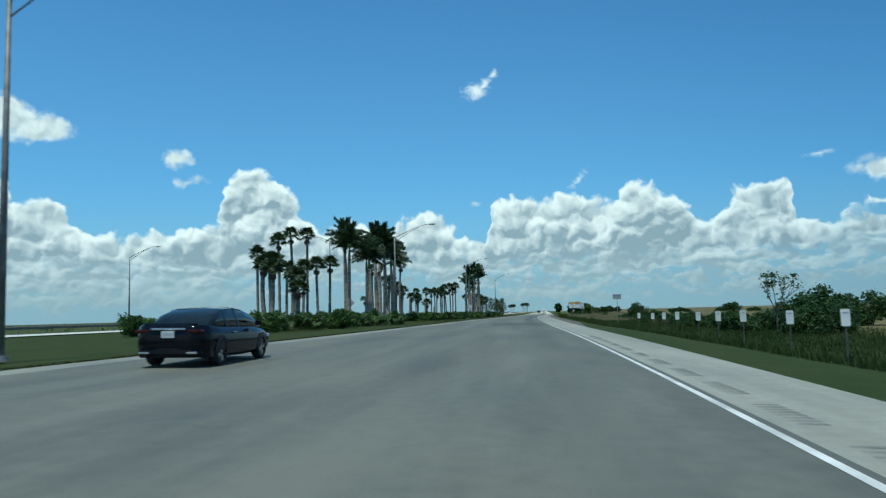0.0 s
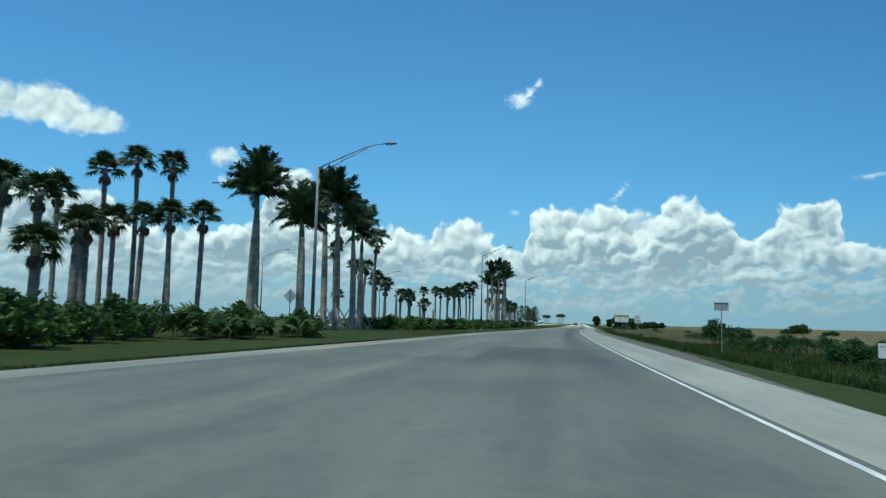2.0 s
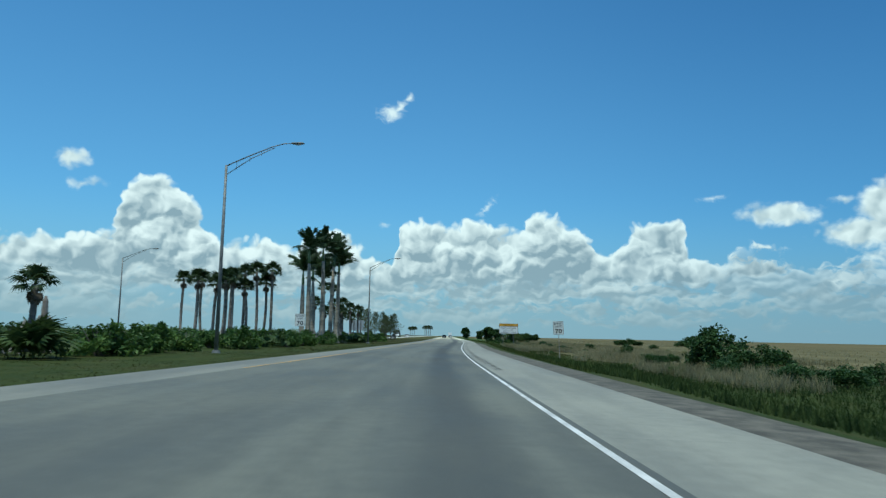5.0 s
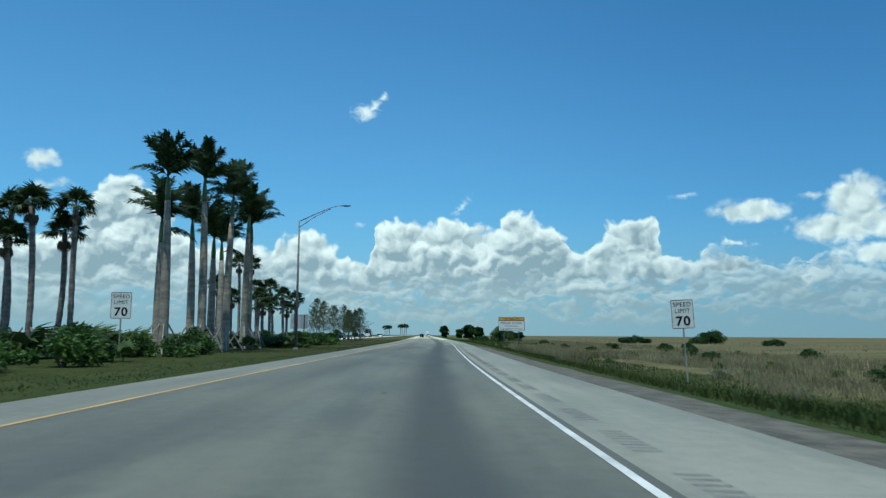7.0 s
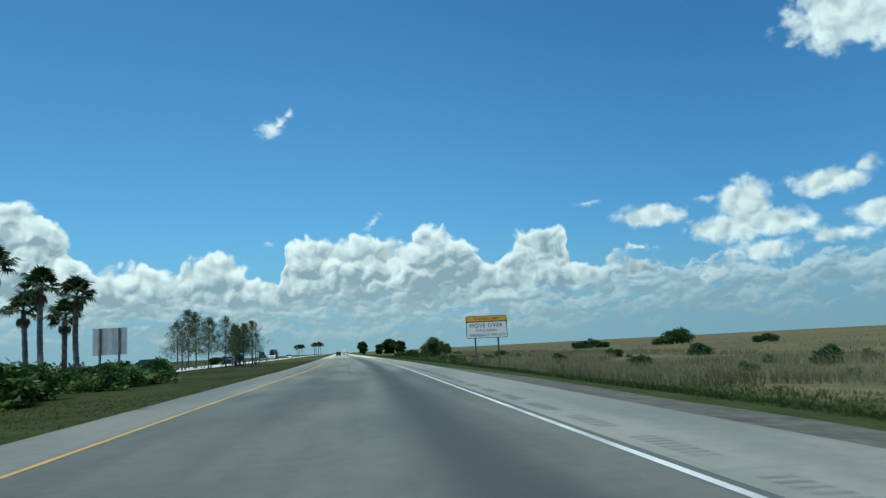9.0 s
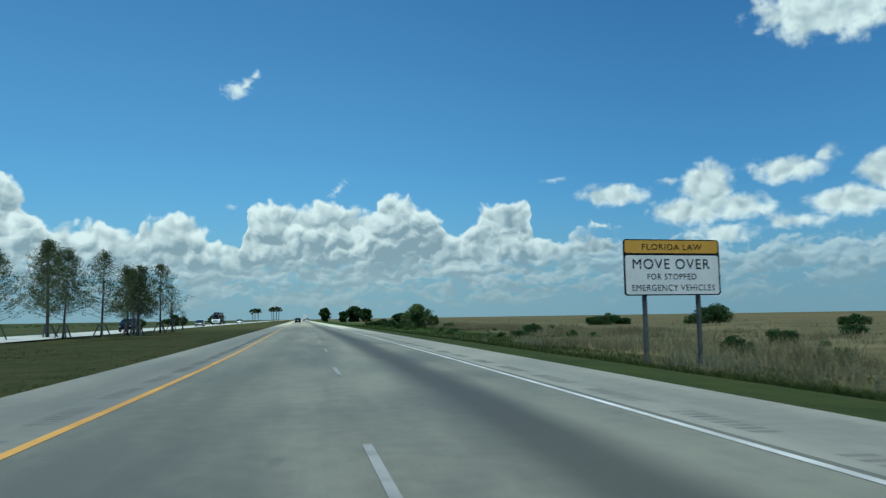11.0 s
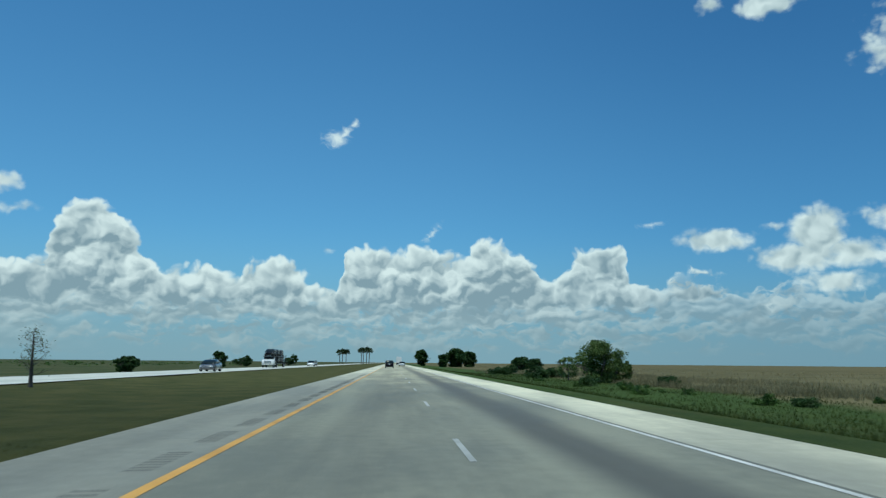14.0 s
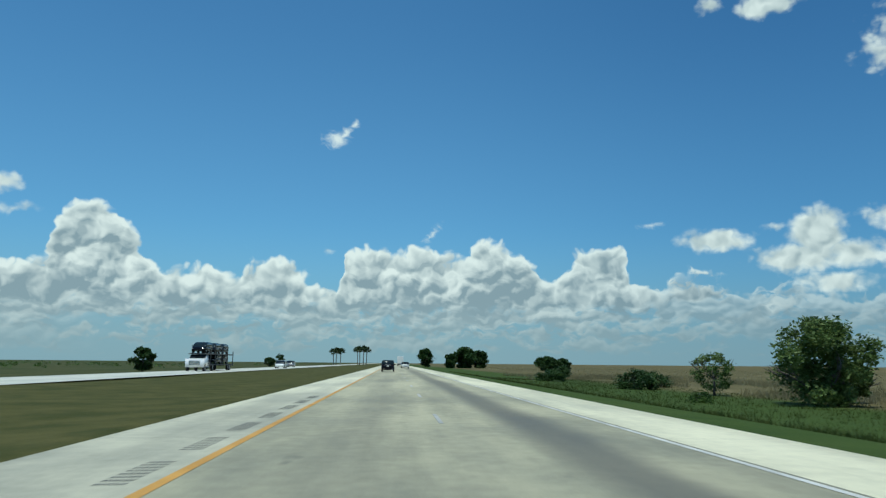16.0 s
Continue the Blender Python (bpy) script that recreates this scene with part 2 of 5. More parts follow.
def pavement_material(name, dark, light, wheel, joints=False):
    """Road surface: u is metres from the right-hand edge line, v metres along the road."""
    m = bpy.data.materials.new(name)
    m.use_nodes = True
    m.node_tree.nodes.clear()
    n = Net(m.node_tree)
    uv = n.node("ShaderNodeUVMap", 0)
    s = m.node_tree.nodes.new("ShaderNodeSeparateXYZ")
    n.put(s.inputs[0], uv)
    u, v = s.outputs[0], s.outputs[1]
    long = n.noise(n.vec("MULTIPLY", uv, (0.55, 0.035, 1)), 1.0, 5.0, 0.6)
    patch = n.noise(n.vec("MULTIPLY", uv, (0.35, 0.12, 1)), 1.0, 4.0, 0.6)
    grit = n.noise(uv, 26.0, 4.0, 0.7)
    coarse = n.noise(uv, 3.0, 4.0, 0.6)
    f = n.math("ADD", n.math("MULTIPLY", long, 0.45), n.math("ADD", n.math("MULTIPLY", patch, 0.35), n.math("MULTIPLY", coarse, 0.2)))
    tone = n.mix(n.ramp(f, 0.38, 0.62), dark, light)
    if wheel:
        # far asphalt brightened in steps: the ground's rising exposure put into its colour
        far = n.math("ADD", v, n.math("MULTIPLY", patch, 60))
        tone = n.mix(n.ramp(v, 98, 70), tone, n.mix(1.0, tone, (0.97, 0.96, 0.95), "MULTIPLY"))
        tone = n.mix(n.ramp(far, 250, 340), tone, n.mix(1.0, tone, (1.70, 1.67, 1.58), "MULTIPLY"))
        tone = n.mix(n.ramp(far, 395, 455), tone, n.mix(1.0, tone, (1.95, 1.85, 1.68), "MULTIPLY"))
    if wheel:
        ghost = n.math("MULTIPLY", n.ramp(n.math("ABSOLUTE", n.math("ADD", u, 7.45)), 0.05, 0.22, 0.30, 0.0), n.math("MULTIPLY", n.ramp(v, 50, 62), n.ramp(v, 112, 92)))
        tone = n.mix(ghost, tone, n.mix(1.0, tone, (1.5, 1.48, 1.4), "MULTIPLY"))
        # darker zone across the lanes, about 66 to 85 m along
        dark_zone = n.math("MULTIPLY", n.math("MULTIPLY", n.ramp(n.math("ADD", u, n.math("MULTIPLY", coarse, 0.3)), -5.75, -5.45), n.ramp(u, -0.2, -1.6)),
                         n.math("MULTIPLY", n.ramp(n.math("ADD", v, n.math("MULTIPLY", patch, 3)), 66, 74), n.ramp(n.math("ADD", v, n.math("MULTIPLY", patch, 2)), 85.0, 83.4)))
        tone = n.mix(dark_zone, tone, n.mix(1.0, tone, (0.60, 0.61, 0.62), "MULTIPLY"))
        lip = n.ramp(n.math("ADD", u, n.math("MULTIPLY", n.math("SUBTRACT", coarse, 0.5), 0.10)), 0.06, 0.12)
        tone = n.mix(n.math("MULTIPLY", lip, 0.6), tone, (0.075, 0.076, 0.068))
        swing = n.math("ADD", u, n.math("MULTIPLY", n.math("SUBTRACT", patch, 0.5), 0.5))
        right = n.ramp(n.math("ABSOLUTE", n.math("ADD", swing, 1.75)), 0.15, 1.0, 1.0, 0.0)
        left = n.ramp(n.math("ABSOLUTE", n.math("ADD", swing, 5.4)), 0.15, 0.9, 1.0, 0.0)
        worn = n.math("ADD", n.math("MULTIPLY", right, 0.92), n.math("MULTIPLY", left, 0.22))
        worn = n.math("MULTIPLY", worn, n.math("MULTIPLY", n.ramp(v, 40, 170, 0.25, 1.0), n.ramp(long, 0.2, 0.7, 0.75, 1.0)))
        # tracks brightened past 300 m in step with the asphalt
        tone = n.mix(n.math("MULTIPLY", worn, n.ramp(v, 380, 520, 1.0, 0.55)), tone, n.mix(n.ramp(v, 300, 400), (0.046, 0.047, 0.041), (0.105, 0.10, 0.085)))
        drips = n.math("MULTIPLY", n.ramp(n.noise(n.vec("MULTIPLY", uv, (1.2, 0.5, 1)), 1.0, 2.0), 0.70, 0.76), 0.35)
        tone = n.mix(drips, tone, (0.06, 0.06, 0.06))
    tone = n.mix(n.ramp(grit, 0.3, 0.7, 0.0, 0.25), tone, n.mix(1.0, tone, (1.7, 1.7, 1.6), "MULTIPLY"))
    if joints:
        tone = n.mix(n.math("MULTIPLY", n.ramp(u, -5, -6.5), n.ramp(v, 385, 345)), tone, n.mix(1.0, tone, (0.80, 0.80, 0.80), "MULTIPLY"))
        tone = n.mix(n.math("MULTIPLY", n.ramp(v, 60, 150), n.ramp(v, 300, 245)), tone, n.mix(1.0, tone, (0.84, 0.84, 0.85), "MULTIPLY"))
        tone = n.mix(n.math("MULTIPLY", n.ramp(v, 250, 310), n.ramp(u, -4, -2)), tone, n.mix(1.0, tone, (1.10, 1.09, 1.06), "MULTIPLY"))
        # far shoulder more than doubled in brightness, a stronger exposure put into the colour
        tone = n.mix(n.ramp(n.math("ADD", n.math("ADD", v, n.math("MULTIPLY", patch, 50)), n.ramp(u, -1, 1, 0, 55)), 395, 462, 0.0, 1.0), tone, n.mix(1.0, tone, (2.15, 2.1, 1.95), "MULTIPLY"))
        saw = n.math("FRACT", n.math("DIVIDE", v, 6.1))
        line = n.math("MULTIPLY", n.ramp(n.math("ABSOLUTE", n.math("SUBTRACT", saw, 0.5)), 0.0, 0.004, 1.0, 0.0), 0.5)
        tone = n.mix(line, tone, (0.08, 0.08, 0.075))
    relief = n.node("ShaderNodeBump", Strength=0.35, Distance=0.006, Height=grit)
    shader = n.node("ShaderNodeBsdfPrincipled", Base_Color=tone, Roughness=n.ramp(patch, 0.2, 0.8, 0.62, 0.85), Normal=relief)
    m.node_tree.links.new(shader, m.node_tree.nodes.new("ShaderNodeOutputMaterial").inputs[0])
    return m


def ground_material():
    """Mown verge by the road, dry sawgrass marsh farther off; u is metres from the right-hand edge line."""
    m = bpy.data.materials.new("grassland")
    m.use_nodes = True
    m.node_tree.nodes.clear()
    n = Net(m.node_tree)
    uv = n.node("ShaderNodeUVMap", 0)
    s = m.node_tree.nodes.new("ShaderNodeSeparateXYZ")
    n.put(s.inputs[0], uv)
    u, v = s.outputs[0], s.outputs[1]
    big = n.noise(uv, 0.06, 5.0, 0.6)
    mid = n.noise(uv, 0.5, 5.0, 0.65)
    tiny = n.noise(uv, 9.0, 4.0, 0.7)
    tuft = n.noise(n.vec("MULTIPLY", uv, (3.0, 0.9, 1)), 2.0, 4.0, 0.7)
    mown = n.mix(n.ramp(n.math("ADD", n.math("MULTIPLY", mid, 0.6), n.math("MULTIPLY", tuft, 0.4)), 0.36, 0.64), (0.027, 0.043, 0.010), (0.056, 0.071, 0.018))
    mown = n.mix(n.math("MULTIPLY", n.ramp(n.noise(n.vec("MULTIPLY", uv, (0.5, 0.14, 1)), 1.0, 5.0, 0.65), 0.46, 0.66), 0.55), mown, (0.066, 0.060, 0.022))
    mown = n.mix(n.ramp(v, 150, 110, 0.0, 0.45), mown, (0.026, 0.042, 0.012))
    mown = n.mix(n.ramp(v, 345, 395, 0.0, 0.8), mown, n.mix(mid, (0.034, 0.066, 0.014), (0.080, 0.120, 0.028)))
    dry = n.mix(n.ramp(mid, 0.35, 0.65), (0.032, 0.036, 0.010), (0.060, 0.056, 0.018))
    # browner past 350 m, and brighter by an exposure rise put into the colour
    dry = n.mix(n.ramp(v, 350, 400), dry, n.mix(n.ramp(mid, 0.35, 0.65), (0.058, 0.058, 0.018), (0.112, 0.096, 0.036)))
    median = n.mix(n.ramp(v, 170, 290, 0.1, 0.8), mown, dry)
    reeds = n.mix(n.ramp(n.math("ADD", n.math("MULTIPLY", big, 0.6), n.math("MULTIPLY", mid, 0.4)), 0.38, 0.62), (0.078, 0.072, 0.031), (0.180, 0.152, 0.076))
    far = n.mix(n.ramp(n.noise(n.vec("MULTIPLY", uv, (0.004, 0.02, 1)), 1.0, 5.0), 0.4, 0.6), (0.155, 0.124, 0.060), (0.108, 0.095, 0.041))
    marsh = n.mix(n.ramp(u, 60, 260), reeds, far)
    edge = n.math("ADD", u, n.math("MULTIPLY", n.math("SUBTRACT", big, 0.5), 10))
    edge = n.math("SUBTRACT", n.math("SUBTRACT", edge, n.ramp(v, 290, 390, 0, 12)), n.ramp(v, 205, 150, 0, 14))
    tone = n.mix(n.ramp(edge, 11, 17), mown, marsh)
    tone = n.mix(n.ramp(u, -8, -10), tone, median)
    beyond = n.mix(n.ramp(big, 0.4, 0.6), (0.045, 0.062, 0.020), (0.085, 0.084, 0.034))
    tone = n.mix(n.ramp(n.math("ADD", u, n.math("MULTIPLY", mid, 6)), -42, -52), tone, beyond)
    tone = n.mix(n.ramp(tiny, 0.3, 0.7, 0.0, 0.28), tone, n.mix(1.0, tone, (0.45, 0.45, 0.4), "MULTIPLY"))
    relief = n.node("ShaderNodeBump", Strength=0.5, Distance=0.06, Height=n.math("ADD", tiny, tuft))
    shader = n.node("ShaderNodeBsdfPrincipled", Base_Color=tone, Roughness=0.95, Normal=relief, Specular_IOR_Level=0.1)
    m.node_tree.links.new(shader, m.node_tree.nodes.new("ShaderNodeOutputMaterial").inputs[0])
    return m


GROUND = ground_material()
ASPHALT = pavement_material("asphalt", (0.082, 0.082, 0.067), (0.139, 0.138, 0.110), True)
CONCRETE = pavement_material("shoulder_concrete", (0.195, 0.190, 0.156), (0.300, 0.290, 0.236), False, True)
FAR_ROAD = pavement_material("far_road", (0.42, 0.415, 0.365), (0.58, 0.57, 0.505), False)
GRAVEL = surface("gravel", (0.062, 0.056, 0.041), (0.150, 0.134, 0.102), 1.6, 0.95, 0.9, 14.0)
WHITE_LINE = surface("white_road_paint", (0.42, 0.42, 0.38), (0.70, 0.70, 0.64), 0.8, 0.55, 0.15, 30)
FADED_LINE = surface("faded_yellow_road_paint", (0.34, 0.24, 0.10), (0.60, 0.35, 0.07), 0.35, 0.7, 0.15, 25)
YELLOW_LINE = surface("yellow_road_paint", (0.52, 0.26, 0.04), (0.72, 0.38, 0.07), 0.6, 0.6, 0.15, 30)
WORN_LINE = surface("worn_white_road_paint", (0.20, 0.20, 0.18), (0.38, 0.38, 0.34), 0.9, 0.6, 0.15, 30)
# paler dash paint, to go with the brightened asphalt past 318 m
PALE_DASH = surface("pale_white_road_paint", (0.30, 0.30, 0.275), (0.52, 0.52, 0.48), 0.9, 0.6, 0.15, 30)
TAR = surface("tar_patch", (0.032, 0.033, 0.031), (0.058, 0.058, 0.053), 3, 0.85, 0.3)
# the shade inside the milled grooves, put into the colour of flat bars
GROOVE_SHADE = surface("groove_shade", (0.125, 0.125, 0.11), (0.19, 0.19, 0.165), 3, 0.9, 0.3)
GALVANISED = surface("galvanised_steel", (0.13, 0.135, 0.13), (0.23, 0.235, 0.225), 3.0, 0.55, 0.05, 30, 0.15, 0.05, spec=0.3)
LENS = surface("lamp_glass", (0.45, 0.45, 0.42), (0.6, 0.6, 0.56), 4, 0.25, 0.02)
ALUMINIUM = surface("bare_sign_back", (0.34, 0.36, 0.36), (0.46, 0.48, 0.48), 1.5, 0.5, 0.03, 20, 0.4)
SIGN_WHITE = surface("white_sign_sheet", (0.70, 0.71, 0.66), (0.80, 0.81, 0.76), 0.8, 0.5, 0.02, 12)
SIGN_YELLOW = surface("amber_sign_sheet", (0.58, 0.30, 0.035), (0.66, 0.36, 0.05), 0.9, 0.5, 0.02, 12)
BLACK = surface("black_sign_ink", (0.010, 0.010, 0.011), (0.018, 0.018, 0.020), 2, 0.7, 0.02, spec=0.15)
ROYAL_BARK = surface("grey_palm_trunk", (0.200, 0.172, 0.128), (0.400, 0.350, 0.275), 0.7, 0.85, 0.15, 9.0, stretch=(1, 1, 3.5))
CROWNSHAFT = surface("green_crownshaft", (0.055, 0.105, 0.035), (0.11, 0.18, 0.06), 1.5, 0.45, 0.1, 12, stretch=(3, 3, 0.5))
SABAL_BARK = surface("brown_palm_trunk", (0.13, 0.112, 0.092), (0.29, 0.255, 0.215), 1.6, 0.95, 0.6, 14.0, stretch=(1, 1, 2.5))
FROND = surface("palm_frond", (0.018, 0.040, 0.017), (0.060, 0.100, 0.038), 1.3, 0.5, 0.05, 10, leafy=0.18, spec=0.25)
FAN_LEAF = surface("fan_palm_leaf", (0.020, 0.040, 0.015), (0.062, 0.092, 0.032), 1.4, 0.45, 0.05, 10, leafy=0.22, spec=0.2)
PALMETTO_LEAF = surface("palmetto_leaf", (0.030, 0.058, 0.018), (0.095, 0.140, 0.042), 0.8, 0.5, 0.05, 10, leafy=0.22, spec=0.2)
DEAD_LEAF = surface("dead_palm_leaf", (0.07, 0.055, 0.038), (0.15, 0.12, 0.08), 2.0, 0.9, 0.2, 12, leafy=0.1)
SHRUB_LEAF = surface("shrub_leaf", (0.028, 0.070, 0.015), (0.105, 0.175, 0.038), 1.2, 0.5, 0.05, 10, leafy=0.25, spec=0.2)
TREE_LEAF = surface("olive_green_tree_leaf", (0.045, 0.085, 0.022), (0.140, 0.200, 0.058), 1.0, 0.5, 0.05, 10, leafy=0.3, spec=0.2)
DARK_LEAF = surface("dark_tree_leaf", (0.016, 0.044, 0.012), (0.058, 0.110, 0.028), 1.1, 0.5, 0.05, 10, leafy=0.22, spec=0.2)
OLIVE_LEAF = surface("olive_spring_leaf", (0.055, 0.078, 0.032), (0.125, 0.152, 0.070), 1.1, 0.7, 0.05, 10, leafy=0.5, spec=0.2)
BARK = surface("grey_brown_bark", (0.055, 0.048, 0.041), (0.125, 0.110, 0.095), 3.0, 0.95, 0.8, 20.0, stretch=(1, 1, 0.4))
PALE_WOOD = surface("pale_brace_timber", (0.24, 0.22, 0.185), (0.40, 0.37, 0.32), 2.0, 0.85, 0.3, 20, stretch=(3, 3, 0.4))
POST_WOOD = surface("dark_sign_post", (0.055, 0.058, 0.056), (0.11, 0.115, 0.11), 2.0, 0.8, 0.2, 20)
DRY_GRASS = surface("dry_sawgrass", (0.20, 0.172, 0.082), (0.48, 0.410, 0.230), 0.15, 0.9, 0.1, 5, leafy=0.6, spec=0.1)
GREEN_GRASS = surface("green_grass_blade", (0.036, 0.054, 0.013), (0.078, 0.094, 0.026), 0.25, 0.85, 0.1, 5, leafy=0.25, spec=0.1)
MEDIAN_GRASS = surface("median_grass_blade", (0.036, 0.040, 0.012), (0.072, 0.068, 0.023), 0.25, 0.85, 0.1, 5, leafy=0.3, spec=0.1)
THICKET = surface("dark_thicket_blade", (0.024, 0.044, 0.012), (0.062, 0.086, 0.024), 0.25, 0.85, 0.1, 5, leafy=0.25, spec=0.1)
BLACK_PAINT = surface("black_car_paint", (0.004, 0.005, 0.008), (0.006, 0.007, 0.011), 1, 0.10, 0.0, 5, 0.0, 0.05, spec=0.16)
WHITE_PAINT = surface("white_car_paint", (0.70, 0.71, 0.71), (0.78, 0.79, 0.79), 1, 0.25, 0.0, 5, 0.0, 0.03, coat=1.0)
GREY_PAINT = surface("grey_car_paint", (0.10, 0.105, 0.11), (0.13, 0.135, 0.14), 1, 0.28, 0.0, 5, 0.3, 0.2, coat=1.0)
RED_PAINT = surface("maroon_car_paint", (0.10, 0.018, 0.014), (0.13, 0.024, 0.018), 1, 0.28, 0.0, 5, 0.0, 0.1, coat=1.0)
GLASS = surface("dark_car_glass", (0.010, 0.016, 0.018), (0.015, 0.022, 0.025), 1, 0.05, 0.0, 4, 0.0, 0.02, spec=0.35)
RUBBER = surface("tyre_rubber", (0.012, 0.012, 0.012), (0.024, 0.024, 0.024), 6, 0.85, 0.2)
RIM_METAL = surface("alloy_rim", (0.30, 0.31, 0.32), (0.45, 0.46, 0.47), 4, 0.3, 0.02, 20, 0.9)
CHROME = surface("chrome_trim", (0.60, 0.61, 0.62), (0.72, 0.73, 0.74), 4, 0.14, 0.0, 20, 0.95)
RED_LENS = surface("red_tail_lens", (0.030, 0.003, 0.003), (0.045, 0.005, 0.005), 4, 0.15, 0.0, 10, spec=0.3)
CLEAR_LENS = surface("headlamp_lens", (0.5, 0.52, 0.53), (0.62, 0.63, 0.64), 4, 0.15, 0.0, 10, coat=1.0)
PLATE = surface("plate_white", (0.52, 0.54, 0.54), (0.62, 0.64, 0.64), 4, 0.5, 0.0, 10)
TRIM_BLACK = surface("black_plastic", (0.012, 0.012, 0.013), (0.022, 0.022, 0.023), 4, 0.6, 0.05, 20)


# ---- mesh helpers ----
class Mesher:
    """Collects vertices and faces of one mesh."""

    def __init__(self):
        self.v, self.f = [], []

    def face(self, *pts):
        k = len(self.v)
        self.v.extend(tuple(p) for p in pts)
        self.f.append(tuple(range(k, k + len(pts))))

    def tube(self, pts, radii, sides=8, cap=True):
        k, pts = len(self.v), [Vector(p) for p in pts]
        for i, p in enumerate(pts):
            d = (pts[min(i + 1, len(pts) - 1)] - pts[max(i - 1, 0)]).normalized()
            a = d.cross(Vector((0.13, 0.97, 0.21)) if abs(d.z) > 0.9 else Vector((0, 0, 1))).normalized()
            b = d.cross(a)
            for j in range(sides):
                w = 2 * math.pi * j / sides
                self.v.append(tuple(p + (a * math.cos(w) + b * math.sin(w)) * radii[i]))
        for i in range(len(pts) - 1):
            for j in range(sides):
                q = (j + 1) % sides
                self.f.append((k + i * sides + j, k + i * sides + q, k + (i + 1) * sides + q, k + (i + 1) * sides + j))
        if cap:
            self.f.append(tuple(k + j for j in reversed(range(sides))))
            self.f.append(tuple(k + (len(pts) - 1) * sides + j for j in range(sides)))

    def box(self, x0, y0, z0, x1, y1, z1, bevel=0.0):
        b = min(bevel, (x1 - x0) / 2.5, (y1 - y0) / 2.5, (z1 - z0) / 2.5)
        k = len(self.v)
        if b <= 0:
            for z in (z0, z1):
                self.v += [(x0, y0, z), (x1, y0, z), (x1, y1, z), (x0, y1, z)]
            self.f += [(k + 3, k + 2, k + 1, k), (k + 4, k + 5, k + 6, k + 7)]
            self.f += [(k + i, k + (i + 1) % 4, k + 4 + (i + 1) % 4, k + 4 + i) for i in range(4)]
            return
        for z, s in ((z0, b), (z0 + b, 0), (z1 - b, 0), (z1, b)):
            self.v += [(x0 + s, y0 + s, z), (x1 - s, y0 + s, z), (x1 - s, y1 - s, z), (x0 + s, y1 - s, z)]
        self.f += [(k + 3, k + 2, k + 1, k), (k + 12, k + 13, k + 14, k + 15)]
        for r in range(3):
            self.f += [(k + 4 * r + i, k + 4 * r + (i + 1) % 4, k + 4 * r + 4 + (i + 1) % 4, k + 4 * r + 4 + i) for i in range(4)]

    def loft(self, rings, close=True):
        """Rings of equal length, joined one to the next; the ends are capped."""
        k, n = len(self.v), len(rings[0])
        for r in rings:
            self.v += [tuple(p) for p in r]
        for i in range(len(rings) - 1):
            for j in range(n if close else n - 1):
                q = (j + 1) % n
                self.f.append((k + i * n + j, k + i * n + q, k + (i + 1) * n + q, k + (i + 1) * n + j))
        if close:
            self.f.append(tuple(k + j for j in reversed(range(n))))
            self.f.append(tuple(k + (len(rings) - 1) * n + j for j in range(n)))

    def mesh(self, name, mat, smooth=False):
        me = bpy.data.meshes.new(name)
        me.from_pydata(self.v, [], self.f)
        me.materials.append(mat)
        if smooth:
            me.polygons.foreach_set("use_smooth", [True] * len(me.polygons))
        me.update()
        return me


def part(name, m, mat, parent, label="", smooth=False):
    """One mesh object under a thing or a part; m is a Mesher or a mesh that alike parts share."""
    ob = new(name, m.mesh(name, mat, smooth) if isinstance(m, Mesher) else m)
    ob.parent = parent
    if label:
        ob["label"] = label
    return ob


def thing(name, m, label, category, group="", kind=""):
    ob = new(name)
    ob.empty_display_size = 0.3
    ob.matrix_basis = m
    return tagged(ob, label, category, group, kind)


def mixed(a, b, t):
    return a + (b - a) * t


# ---- plan of the road ----
EDGE_LINE = [(-80, 5.2), (10, 5.2), (40, 4.48), (70, 3.25), (100, 2.30), (130, 1.63), (160, 1.12), (175, 1.21), (190, 1.30), (220, 2.02),
             (250, 2.93), (280, 3.52), (310, 3.70)]
LEFT_EDGE = [(-80, -10.3), (15, -10.1), (40, -9.4), (110, -9.0), (165, -8.75), (190, -7.95), (212, -7.55), (224, -7.2), (250, -6.8), (280, -6.15), (300, -6.0)]
YELLOW = [(50, -8.35), (105, -7.7), (160, -6.7), (187, -6.4), (210, -5.7), (232, -5.15), (278, -3.62), (300, -3.57), (350, -3.56), (375, -3.51)]
OPPOSITE = [(-80, -42), (60, -40), (110, -37), (170, -33), (220, -27.5), (260, -22.6), (300, -20.8)]


def along(table, y):
    return float(np.interp(y, [p[0] for p in table], [p[1] for p in table]))


def bent_line(table, y):
    """The same, with the corners of the table rounded off."""
    return sum(along(table, y + d) * w for d, w in ((-14, 1), (-7, 2), (0, 3), (7, 2), (14, 1))) / 9


def edge_x(y):
    return bent_line(EDGE_LINE, y)


def left_x(y):
    return bent_line(LEFT_EDGE, y)


def near_x(y):
    return bent_line(OPPOSITE, y)


def bank_at(y):
    return float(np.interp(y, (120, 170, 220), (0.018, 0.004, 0.0)))


def deck(x, y):
    """Height of the carriageway, which leans to the right where the road bends."""
    r = edge_x(y)
    return bank_at(y) * (r - min(max(x, -17.0), r + 3))


def lip_at(y):
    """How far the asphalt runs on past the edge line."""
    return float(np.interp(y, (-80, 60, 330, 420), (0.14, 0.20, 0.18, 0.13)))


